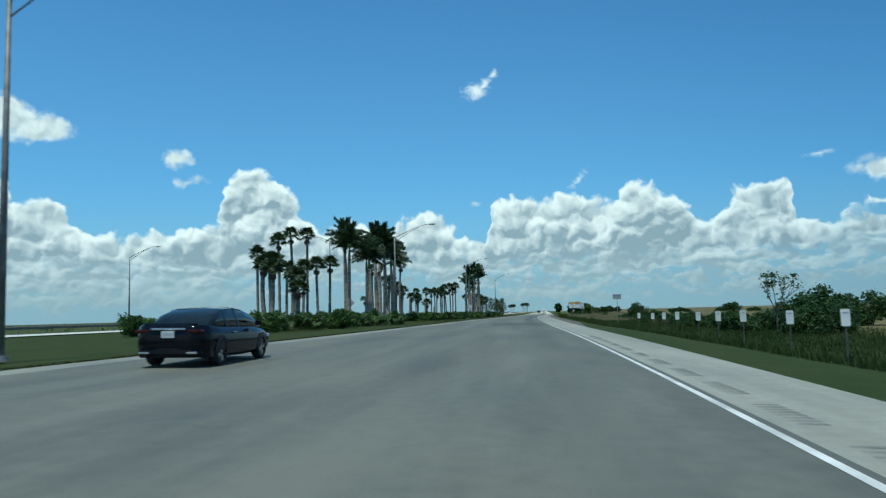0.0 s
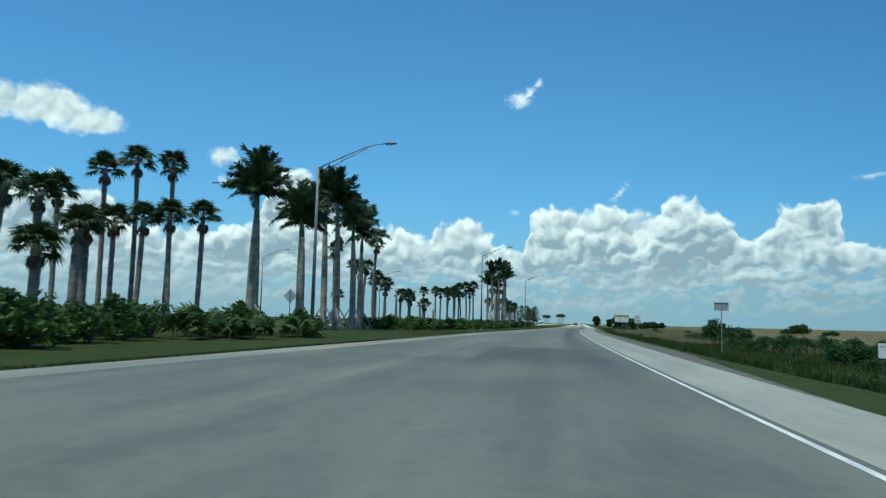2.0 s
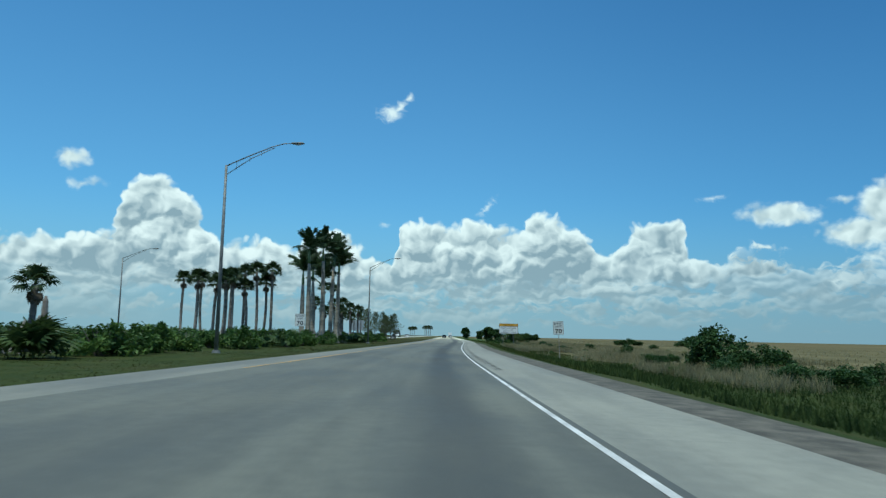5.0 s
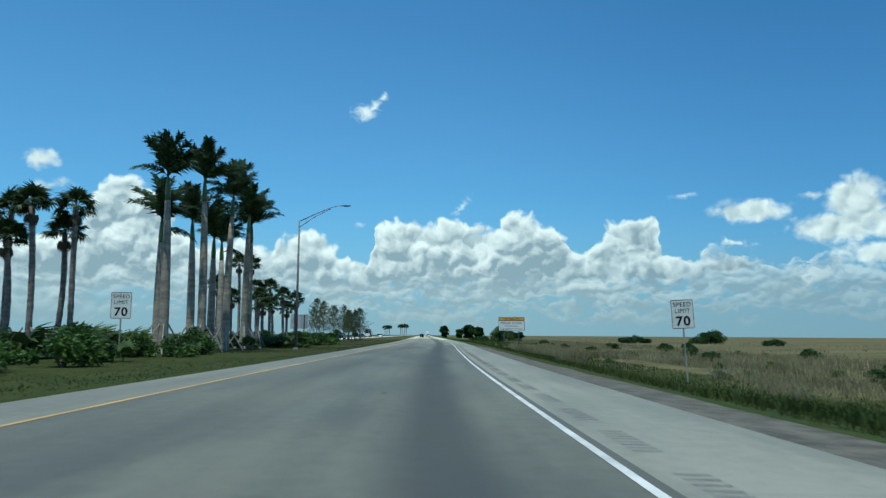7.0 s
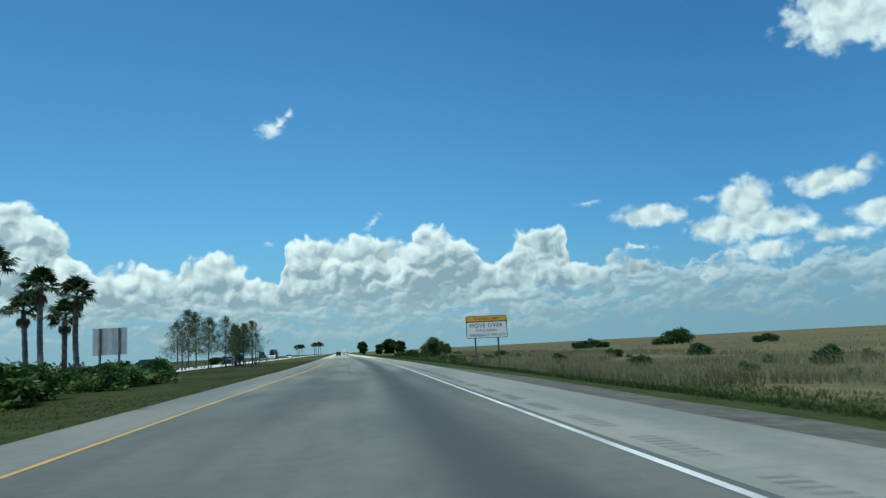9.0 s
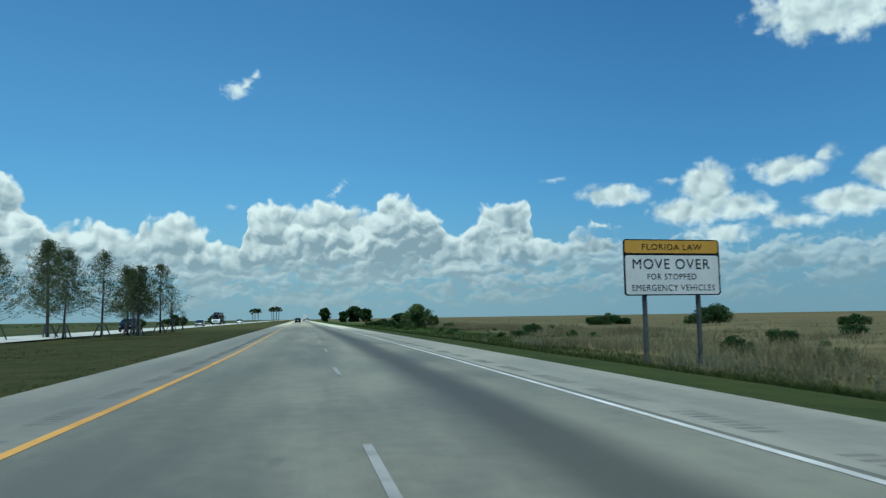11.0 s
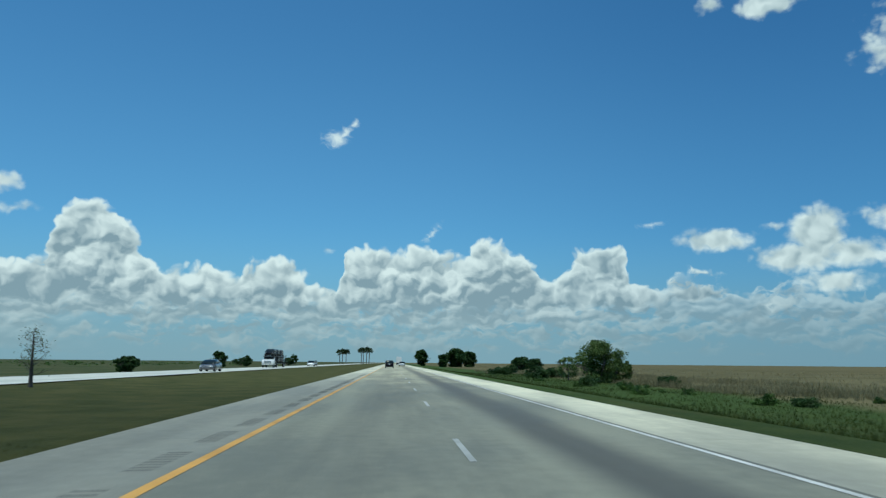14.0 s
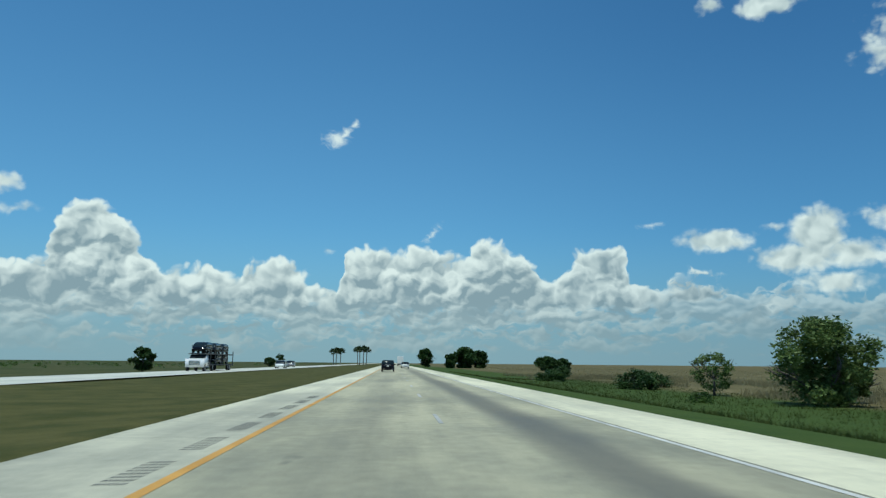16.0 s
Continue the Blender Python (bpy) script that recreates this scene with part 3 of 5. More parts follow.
def land(x, y):
    """Height of the open ground."""
    r, l, o = edge_x(y), left_x(y), near_x(y)
    z = deck(x, y)
    if x > r + 2.0:
        z -= float(np.interp(x - r, (2.0, 4.4, 10, 22, 60), (0.0, 0.10, 1.0, 1.35, 1.45)))
    elif x < l:
        mid = min(1.0, (l - x) / 3.0)
        z -= 0.10 * mid
        if x < o - 9.0:
            z -= float(np.interp(o - 9.0 - x, (0, 12, 40), (0.0, 0.7, 1.0)))
    return z


# ---- setting: ground, carriageways, lines ----
def sheet(name, stations, lateral, height, mat, label, category, lift=0.0):
    """A strip of ground; lateral(y) gives the x stations. u runs from the right-hand edge line, v along the road."""
    rows = [[(x, y) for x in lateral(y)] for y in stations]
    n = len(rows[0])
    verts = [(x, y, height(x, y) + lift) for row in rows for x, y in row]
    faces = [(i * n + j, i * n + j + 1, i * n + n + j + 1, i * n + n + j) for i in range(len(rows) - 1) for j in range(n - 1)]
    me = bpy.data.meshes.new(name)
    me.from_pydata(verts, [], faces)
    layer = me.uv_layers.new(name="road")
    edges = {y: edge_x(y) for y in stations}
    for loop in me.loops:
        x, y, _ = verts[loop.vertex_index]
        layer.data[loop.index].uv = (x - edges[y], y)
    me.materials.append(mat)
    return tagged(new(name, me), label, category, kind="structure")


NEAR = [float(y) for y in range(-80, 620, 4)]
FAR = [float(y) for y in (620, 680, 760, 860, 1000, 1200, 1500, 2000, 2700)]
ALL = NEAR + FAR


def ground_columns(y):
    r, l, o = edge_x(y), left_x(y), near_x(y)
    right = [r + d for d in (1.8, 2.4, 3.2, 4.4, 6, 8, 10, 13, 17, 22, 30, 45, 70, 120, 250, 600, 1500, 4000)]
    left = [l + 0.3, l - 0.4, l - 1.5, l - 3.0, mixed(l, o, 0.35), mixed(l, o, 0.55), mixed(l, o, 0.75), mixed(l, o, 0.92), o + 0.3]
    other = [o - 8.0, o - 8.6, o - 10, o - 14, o - 21, o - 32, o - 50, o - 90, o - 200, o - 600, o - 1500, o - 4000]
    return list(reversed(other)) + list(reversed(left)) + right


def ground_height(x, y):
    r, l, o = edge_x(y), left_x(y), near_x(y)
    if l < x < r + 2.0 or o - 8.3 < x < o:
        return deck(x, y) - 0.08
    rough = 0.05 * noise.noise(Vector((x * 0.35, y * 0.35, 0))) + 0.10 * noise.noise(Vector((x * 0.07, y * 0.07, 4)))
    quiet = min(1.0, max(0.0, (x - r - 4.4) / 3, (l - x - 0.6) / 3 if x > o else (o - 9 - x) / 3))
    return land(x, y) + rough * quiet


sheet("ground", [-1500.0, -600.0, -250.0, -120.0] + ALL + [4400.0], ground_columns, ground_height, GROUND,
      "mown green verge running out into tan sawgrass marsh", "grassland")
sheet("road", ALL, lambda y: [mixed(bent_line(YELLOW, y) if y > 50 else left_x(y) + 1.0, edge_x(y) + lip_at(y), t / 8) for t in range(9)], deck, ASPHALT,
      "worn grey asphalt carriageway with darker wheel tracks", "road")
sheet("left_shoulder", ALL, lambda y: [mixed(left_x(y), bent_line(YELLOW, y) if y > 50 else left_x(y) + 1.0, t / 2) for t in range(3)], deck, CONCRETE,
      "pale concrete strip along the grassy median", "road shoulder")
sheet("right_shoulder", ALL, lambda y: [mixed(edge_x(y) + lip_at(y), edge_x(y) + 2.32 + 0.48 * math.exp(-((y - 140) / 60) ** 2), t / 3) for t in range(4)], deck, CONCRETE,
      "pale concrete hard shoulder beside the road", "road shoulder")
sheet("opposite_carriageway", ALL, lambda y: [near_x(y) - 8.3 * t / 4 for t in range(5)], deck, FAR_ROAD,
      "sun-bleached carriageway across the median", "road", 0.01)


def ragged(y, seed):
    return 0.22 * noise.noise(Vector((seed, y * 0.21, 0))) + 0.12 * noise.noise(Vector((seed, y * 0.9, 7)))


GRAVEL_Y = [float(y) for y in range(60, 262, 2)]
sheet("gravel_strip", GRAVEL_Y,
      lambda y: [edge_x(y) + 2.27 + 0.48 * math.exp(-((y - 140) / 60) ** 2) + (float(np.interp(y, (150, 205), (1.7, 1.25))) + ragged(y, 3.0)) * t / 3 * min(1, (y - 58) / 30, (264 - y) / 24) for t in range(4)],
      land, GRAVEL, "dark crushed gravel beside the hard shoulder", "gravel", 0.015)


def stripe(name, table, half, y0, y1, mat, label, step=4.0):
    ys, y = [], y0
    while y < y1:
        ys.append(float(y))
        y += step
    ys.append(float(y1))
    return sheet(name, ys, lambda q: [bent_line(table, q) - half, bent_line(table, q) + half], deck, mat, label, "road marking", 0.005)


stripe("edge_line", EDGE_LINE, 0.056, -80, 1500, WHITE_LINE, "solid white edge line beside the hard shoulder")
stripe("median_line", YELLOW, 0.075, 246, 1500, YELLOW_LINE, "solid yellow line beside the median")
stripe("faded_median_line", YELLOW, 0.058, 140, 246, FADED_LINE, "worn and faded yellow line beside the median")
stripe("faded_line_stub", YELLOW, 0.058, 70, 88, FADED_LINE, "short worn stretch of yellow line beside the median")

m = Mesher()
m.box(-0.05, 0, 0, 0.05, 2.9, 0.005)
DASHES = [m.mesh("lane_dash", WORN_LINE), m.mesh("lane_dash", PALE_DASH)]
y = 262.4
while y < 700:
    x = bent_line(EDGE_LINE, y) - 3.66
    d = tagged(new("lane_dash", DASHES[y > 318]), "worn white lane dash painted on asphalt", "road marking", "dashes between the lanes", "structure")
    d.matrix_basis = pose(x, y, deck(x, y) + 0.003)
    y += 12.2


def rumble(name, offset, table, y0, y1, side):
    """Milled grooves in groups along a shoulder, laid as flat bars whose dark colour is the grooves' shade."""
    m, y = Mesher(), y0
    while y < y1:
        for k in range(8):
            q = y + k * 0.25
            x = bent_line(table, q) + offset
            z = deck(x, q) + 0.003
            m.face((x - 0.17, q, z), (x + 0.17, q - 0.05 * side, z), (x + 0.17, q + 0.10 - 0.05 * side, z), (x - 0.17, q + 0.10, z))
        y += 3.163
    return tagged(new(name, m.mesh(name, GROOVE_SHADE)), "groups of milled rumble grooves in the concrete shoulder", "rumble strip", kind="structure")


rumble("near_rumble", 0.60, EDGE_LINE, 2.52, 40, 1)
rumble("right_rumble", 0.60, EDGE_LINE, 144.7, 330, 1)
rumble("left_rumble", -0.50, YELLOW, 258.4, 420, -1)
m = Mesher()
for px, py, s in ((-6.6, 26.5, 0.35), (-3.2, 62.0, 0.16), (-1.9, 88.0, 0.25), (-2.6, 104.0, 0.3), (-3.4, 155.0, 0.4), (-2.2, 158.0, 0.3),
                  (-1.7, 178.0, 0.2), (-1.9, 196.0, 0.25), (0.4, 289.5, 0.18), (0.15, 303.5, 0.16), (0.2, 341, 0.16), (0.7, 397.5, 0.2)):
    s *= 0.55
    for k in range(3):
        q = [(px + s * (0.5 + 0.3 * math.sin(a * 2.3 + k + px)) * math.cos(a) + 0.2 * k * s, py + 0.8 * s * math.sin(a) + 0.35 * k * s) for a in (0, 1.05, 2.1, 3.14, 4.2, 5.25)]
        m.face(*[(a, b, deck(a, b) + 0.004 + 0.001 * k) for a, b in q])
tagged(new("road_patch", m.mesh("road_patch", TAR)), "small dark tar patches on the asphalt", "road patch", kind="structure")


# ---- street lamps ----
def street_lamp(x, y, turn, height=11.7, arm=4.4, rise=1.75):
    base = land(x, y)
    ob = thing("street_lamp", pose(x, y, base, 0, 0, turn), "tall galvanised street lamp with one long trussed arm", "street lamp", "lamps along the highway")
    h = height - base
    m = Mesher()
    m.tube([(0, 0, 0), (0, 0, h * 0.5), (0, 0, h)], (0.13, 0.105, 0.075), 12)
    part("pole", m, GALVANISED, ob, smooth=True)
    m = Mesher()
    m.tube([(0, 0, 0), (0, 0, 0.18)], (0.26, 0.22), 12)
    part("base_collar", m, GALVANISED, ob)
    m = Mesher()
    m.tube([(0, 0, h - 0.06), (arm * 0.35, 0, h + rise * 0.42), (arm * 0.7, 0, h + rise * 0.83), (arm * 0.88, 0, h + rise * 0.98), (arm, 0, h + rise)],
           (0.045, 0.04, 0.035, 0.032, 0.03), 8)
    part("upper_arm", m, GALVANISED, ob, smooth=True)
    m = Mesher()
    m.tube([(0, 0, h - 0.62), (arm * 0.38, 0, h + rise * 0.30), (arm * 0.74, 0, h + rise * 0.80)], (0.03, 0.028, 0.025), 8)
    part("lower_arm", m, GALVANISED, ob, smooth=True)
    for t in (0.16, 0.36, 0.54):
        m = Mesher()
        m.tube([(arm * t, 0, h + rise * 1.17 * t - 0.03), (arm * t, 0, h - 0.62 * (1 - t / 0.7) + rise * 0.98 * t)], (0.012, 0.012), 6)
        part("arm_brace", m, GALVANISED, ob)
    m = Mesher()
    sect = ((-0.05, 0.05, 0.03), (0.12, 0.10, 0.07), (0.42, 0.16, 0.09), (0.66, 0.15, 0.08), (0.80, 0.06, 0.04))
    m.loft([[(arm + a, w * math.cos(k * math.pi / 4), h + rise + 0.01 + t * math.sin(k * math.pi / 4)) for k in range(8)] for a, w, t in sect])
    head = part("lamp_head", m, GALVANISED, ob, "grey cobra-head luminaire", True)
    m = Mesher()
    m.loft([[(arm + a, w * math.cos(k * math.pi / 4), h + rise - 0.06 + t * math.sin(k * math.pi / 4)) for k in range(8)] for a, w, t in ((0.2, 0.06, 0.02), (0.4, 0.12, 0.045), (0.62, 0.07, 0.02))])
    part("lens", m, LENS, head, "clear lamp lens", True)
    return ob


for x, y, turn, top, arm in ((-13.75, 20.4, 0, 11.7, 4.4), (-15.6, 89.6, 0, 11.05, 4.4), (-14.1, 159.3, 0, 11.6, 4.0), (-12.4, 228.6, 0, 11.7, 3.9),
                             (-62.7, 108.5, 0, 11.7, 4.4), (-56.2, 170.5, 0, 12.1, 4.4), (-47.9, 221, 0, 11.7, 4.4), (-31.5, 114.7, 180, 13.6, 4.4)):
    street_lamp(x, y, turn, top, arm, 1.45)


# ---- palms ----
def pinnate(length, droop, seed):
    """A feather palm frond that leaves the origin along +x."""
    rnd, m = random.Random(seed), Mesher()
    def spine(t):
        return Vector((length * (t - 0.16 * droop * t * t), 0, length * (0.30 * t - droop * t * t)))
    steps = [spine(i / 8) for i in range(9)]
    m.tube(steps, [0.05 * (1 - 0.8 * i / 8) for i in range(9)], 5)
    n = 46
    for i in range(n):
        t = 0.12 + 0.88 * i / (n - 1)
        p, ahead = spine(t), (spine(min(1, t + 0.02)) - spine(t - 0.02)).normalized()
        span = length * 0.27 * (0.50 + 0.50 * math.sin(math.pi * min(1, t * 1.02) ** 0.75)) * rnd.uniform(0.8, 1.15)
        for s in (-1, 1):
            out = (Vector((0, s, 0)) * rnd.uniform(0.55, 0.85) + ahead * 0.75 + Vector((0, 0, rnd.uniform(-0.45, 0.65)))).normalized()
            a, mid = p, p + out * span * 0.55
            tip = p + out * span + Vector((0, 0, -span * rnd.uniform(0.15, 0.6)))
            w = ahead * 0.078
            m.face(a - w * 0.7, a + w * 0.7, mid + w, mid - w)
            m.face(mid - w, mid + w, tip)
    return m


def fan(length, seed):
    """A fan palm leaf on its stalk that leaves the origin along +x."""
    rnd, m = random.Random(seed), Mesher()
    stalk = [Vector((length * 0.55 * t, 0, length * (0.20 * t - 0.16 * t * t))) for t in (0, 0.5, 1)]
    m.tube(stalk, (0.022, 0.018, 0.014), 4)
    hub = stalk[-1]
    for k in range(15):
        a = radians(-118 + 236 * k / 14) + rnd.uniform(-0.04, 0.04)
        reach = length * 0.52 * (1.0 - 0.18 * abs(math.sin(a))) * rnd.uniform(0.9, 1.08)
        out = Vector((math.cos(a), math.sin(a), 0.10))
        w = Vector((-math.sin(a), math.cos(a), 0)) * 0.085
        mid = hub + out * reach * 0.55
        tip = hub + out * reach + Vector((0, 0, -reach * rnd.uniform(0.35, 0.75)))
        m.face(hub - w * 0.3, hub + w * 0.3, mid + w, mid - w)
        m.face(mid - w, mid + w, tip)
    return m


FEATHERS = [pinnate(3.3, d, 20 + k).mesh("frond", FROND) for k, d in enumerate((0.28, 0.48, 0.70, 0.95))]
FANS = [fan(1.75, 40 + k).mesh("frond", FAN_LEAF) for k in range(4)]
DEAD_FANS = [fan(1.5, 50 + k).mesh("frond", DEAD_LEAF) for k in range(2)]


def braces(ob, count, high, spread, rnd, wood=None):
    turn = rnd.uniform(0, 6.28)
    for k in range(count):
        a = turn + 6.283 * k / count + rnd.uniform(-0.25, 0.25)
        m = Mesher()
        m.tube([(math.cos(a) * spread, math.sin(a) * spread, -0.1), (math.cos(a) * 0.26, math.sin(a) * 0.26, high)], (0.06, 0.06), 6)
        part("brace", m, wood or PALE_WOOD, ob, "dark timber brace" if wood else "pale timber brace")


def royal_palm(x, y, top, seed, lean=0.0, fronds=15, size=1.0, lowest=0.0):
    rnd, base = random.Random(seed), land(x, y) - 0.05
    ob = thing("royal_palm", pose(x, y, base, 0, 0, rnd.uniform(0, 360)), "tall royal palm with smooth grey trunk and timber braces", "palm tree", "royal palms in the median")
    h = top - base
    shaft = 1.7
    lx, ly = lean * math.cos(seed), lean * math.sin(seed)
    def axis(t):
        return Vector((lx * t * t, ly * t * t, h * t))
    m, ts = Mesher(), (0, 0.02, 0.06, 0.15, 0.3, 0.5, 0.7, 1 - shaft / h)
    m.tube([axis(t) for t in ts], (0.44, 0.39, 0.34, 0.32, 0.32, 0.30, 0.255, 0.19), 14)
    part("trunk", m, ROYAL_BARK, ob, "smooth grey trunk", True)
    m = Mesher()
    m.tube([axis(1 - shaft / h), axis(1 - shaft * 0.75 / h), axis(1 - shaft * 0.3 / h), axis(1 + 0.15 / h)], (0.192, 0.20, 0.15, 0.07), 12)
    part("crownshaft", m, CROWNSHAFT, ob, "smooth green crownshaft", True)
    spin = math.degrees(ob.matrix_basis.to_euler().z)
    for k in range(fronds):
        t = (k + 0.5) / fronds
        steep = mixed(86, lowest, t ** 1.05) + rnd.uniform(-9, 9)
        kind = FEATHERS[min(2, int(t * 2.2 + rnd.uniform(0, 1.0)))]
        f = part("frond", kind, None, ob)
        s = size * mixed(1.12, 0.90, t) * rnd.uniform(0.85, 1.08)
        # the wind from the left bunches most fronds to the lee side
        turn = k * 137.5 + rnd.uniform(-20, 20) if rnd.random() < 0.7 else rnd.gauss(0, 60) - spin
        f.matrix_basis = Matrix.Translation(axis(1)) @ pose(0, 0, 0, 0, 0, turn) @ pose(0, 0, 0, rnd.uniform(-30, 30), -steep, 0) @ Matrix.Diagonal((s, s, s, 1))
    if seed % 3 == 0:
        f = part("frond", FEATHERS[2], None, ob, "old drooping frond")
        f.matrix_basis = Matrix.Translation(axis(1) - Vector((0, 0, 0.9))) @ pose(0, 0, 0, 0, 0, 10 - spin) @ pose(0, 0, 0, 0, -12, 0) @ Matrix.Diagonal((0.75, 0.45, 0.75, 1))
    braces(ob, 4, 2.1, 1.7, rnd)
    return ob


def sabal_palm(x, y, top, seed, lean=0.0, fronds=26, size=1.0, stout=0.19, propped=True):
    rnd, base = random.Random(seed), land(x, y) - 0.05
    ob = thing("sabal_palm", pose(x, y, base, 0, 0, rnd.uniform(0, 360)), "sabal palm with rough brown trunk and small round crown", "palm tree", "sabal palms in the median")
    h = top - base
    a0 = rnd.uniform(0, 6.28)
    bow = rnd.uniform(-0.25, 0.25)
    def axis(t):
        return Vector((math.cos(a0) * (lean * t + bow * math.sin(3.1 * t)), math.sin(a0) * (lean * t + bow * math.sin(3.1 * t)), h * t))
    m, n = Mesher(), 15
    m.tube([axis(i / n) for i in range(n + 1)], [stout * (1.25 if i == 0 else 1.05 if i % 2 else 0.94) * mixed(1.0, 0.92, i / n) for i in range(n + 1)], 10)
    part("trunk", m, SABAL_BARK, ob, "rough brown trunk", True)
    for k in range(fronds):
        t = (k + 0.5) / fronds
        steep = mixed(80, -14, t) + rnd.uniform(-12, 12)
        f = part("frond", FANS[k % 4], None, ob)
        s = size * rnd.uniform(0.85, 1.1)
        f.matrix_basis = Matrix.Translation(axis(1)) @ pose(0, 0, 0, 0, 0, k * 137.5 + rnd.uniform(-20, 20)) @ pose(0, 0, 0, rnd.uniform(-20, 20), -steep, 0) @ Matrix.Diagonal((s, s, s, 1))
    for k in range(3):
        f = part("frond", DEAD_FANS[k % 2], None, ob, "dry hanging frond")
        f.matrix_basis = Matrix.Translation(axis(0.985)) @ pose(0, 0, 0, 0, 0, k * 120 + rnd.uniform(0, 90)) @ pose(0, 0, 0, 0, 68, 0) @ Matrix.Diagonal((0.7, 0.7, 0.7, 1))
    if propped:
        braces(ob, 3, 1.7, 1.25, rnd)
    return ob


def bare_palm(x, y, top, seed, folded=False):
    rnd, base = random.Random(seed), land(x, y) - 0.05
    ob = thing("dead_palm", pose(x, y, base, 0, 0, rnd.uniform(0, 360)), "bare dead palm trunk without a living crown", "palm tree")
    h, m = top - base, Mesher()
    wide = 0.30 if folded else 0.18
    m.tube([(0, 0, h * t) for t in (0, 0.05, 0.3, 0.6, 0.9, 1)], [wide * k for k in (1.2, 1, 1, 0.95, 0.75, 0.35)], 10)
    part("trunk", m, ROYAL_BARK if folded else SABAL_BARK, ob, smooth=True)
    if folded:
        for k in range(5):
            f = part("frond", FEATHERS[3], None, ob, "folded dry frond")
            f.matrix_basis = pose(0, 0, h * 0.97, 0, 0, 150 + 14 * k) @ pose(0, 0, 0, 0, 62 + 4 * k, 0) @ Matrix.Diagonal((0.8, 0.35, 0.8, 1))
    braces(ob, 3, 1.9, 1.4, rnd)
    return ob


ROYALS = [(-24.0, 98.2, 10.7), (-25.3, 101.8, 12.3), (-22.4, 104.4, 9.9), (-23.6, 107.7, 9.7), (-23.7, 114.0, 13.0), (-21.8, 112.3, 12.4),
          (-21.8, 117.4, 10.9), (-22.3, 121.4, 10.1),
          (-20.1, 215.1, 9.6), (-18.8, 212.8, 12.3), (-19.9, 222.0, 10.6), (-17.8, 218.1, 13.2), (-19.1, 225.0, 9.5), (-17.6, 224.1, 13.0),
          (-20.3, 232.2, 10.0), (-17.7, 230.9, 12.6), (-18.1, 234.2, 12.1)]
for k, (x, y, top) in enumerate(ROYALS):
    royal_palm(x, y, top, 100 + k, 0.25, 25 if y < 150 else 16, 0.92 if y < 150 else 0.94, 8 if y < 150 else 34)
SABALS = [(-28.3, 93.3, 12.1), (-29.6, 91.2, 12.0), (-30.4, 88.9, 11.0), (-24.8, 91.6, 8.0), (-25.4, 89.1, 7.7), (-27.1, 88.0, 7.4), (-25.8, 81.0, 6.1),
          (-24.5, 70.4, 6.2), (-26.0, 75.0, 7.3), (-26.9, 75.4, 6.9), (-23.1, 73.9, 4.2), (-24.7, 79.0, 5.7), (-32.5, 87.1, 9.2), (-28.4, 80.5, 7.8),
          (-29.4, 88.6, 7.3), (-22.7, 128.1, 10.0), (-27.7, 129.0, 9.6), (-26.5, 131.9, 7.7), (-25.1, 130.9, 7.1), (-26.4, 136.5, 8.0), (-25.3, 137.3, 6.7),
          (-26.3, 141.6, 6.2), (-24.8, 140.7, 6.1), (-25.8, 144.8, 5.5), (-24.4, 148.1, 4.8), (-22.8, 145.8, 4.6), (-23.3, 149.6, 4.3), (-22.0, 153.0, 3.6),
          (-23.5, 204.2, 8.6), (-22.3, 206.7, 8.9), (-23.5, 207.2, 7.4), (-25.4, 205.1, 8.4), (-24.8, 204.1, 6.6), (-26.0, 202.5, 7.5), (-28.6, 208.0, 7.6),
          (-33.9, 207.5, 7.7), (-27.4, 193.6, 6.8), (-30.0, 204.0, 7.6), (-25.3, 199.0, 7.5), (-26.2, 196.4, 6.6), (-24.8, 194.8, 6.9),
          (-23.0, 250.1, 9.6), (-21.4, 248.2, 9.3), (-21.2, 251.5, 6.7), (-19.8, 252.5, 6.8), (-20.8, 259.4, 4.9), (-18.8, 256.6, 6.1),
          (-17.5, 259.0, 5.7), (-18.7, 244.5, 4.3), (-18.5, 240.0, 5.0), (-20.8, 238.0, 4.9), (-23.3, 241.6, 6.4), (-19.6, 262.4, 4.5)]
for k, (x, y, top) in enumerate(SABALS):
    sabal_palm(x, y, top, 200 + k, 0.25, 20 if 120 < y < 160 else 24, 0.70 if 120 < y < 160 else 0.82, 0.25 if y < 82 else 0.18)
for k, (x, y, top, fold) in enumerate(((-24.4, 119.6, 10.6, True), (-23.7, 142.9, 4.9, False), (-21.4, 147.7, 3.9, False), (-20.1, 151.0, 2.9, False))):
    bare_palm(x, y, top, 300 + k, fold)
tagged_palm = sabal_palm(-34.5, 150.0, 4.6, 399, 0.2, 18, 0.7)
tagged_palm["label"] = "short sabal palm standing alone in the grass"


# ---- shrubs and trees ----
def leaf_cloud(m, centre, radius, count, size, rnd, flat_top=1.0):
    for _ in range(count):
        while True:
            d = Vector((rnd.uniform(-1, 1), rnd.uniform(-1, 1), rnd.uniform(-1, 1)))
            if 0.25 < d.length < 1:
                break
        d = d * (0.55 + 0.45 * rnd.random())
        p = Vector(centre) + Vector((d.x * radius, d.y * radius, d.z * radius * flat_top))
        a = Vector((rnd.uniform(-1, 1), rnd.uniform(-1, 1), rnd.uniform(-0.6, 0.9))).normalized()
        b = a.cross(Vector((rnd.uniform(-1, 1), rnd.uniform(-1, 1), rnd.uniform(-1, 1)))).normalized()
        s = size * rnd.uniform(0.6, 1.3)
        m.face(p - a * s, p + b * s * 0.42, p + a * s, p - b * s * 0.42)


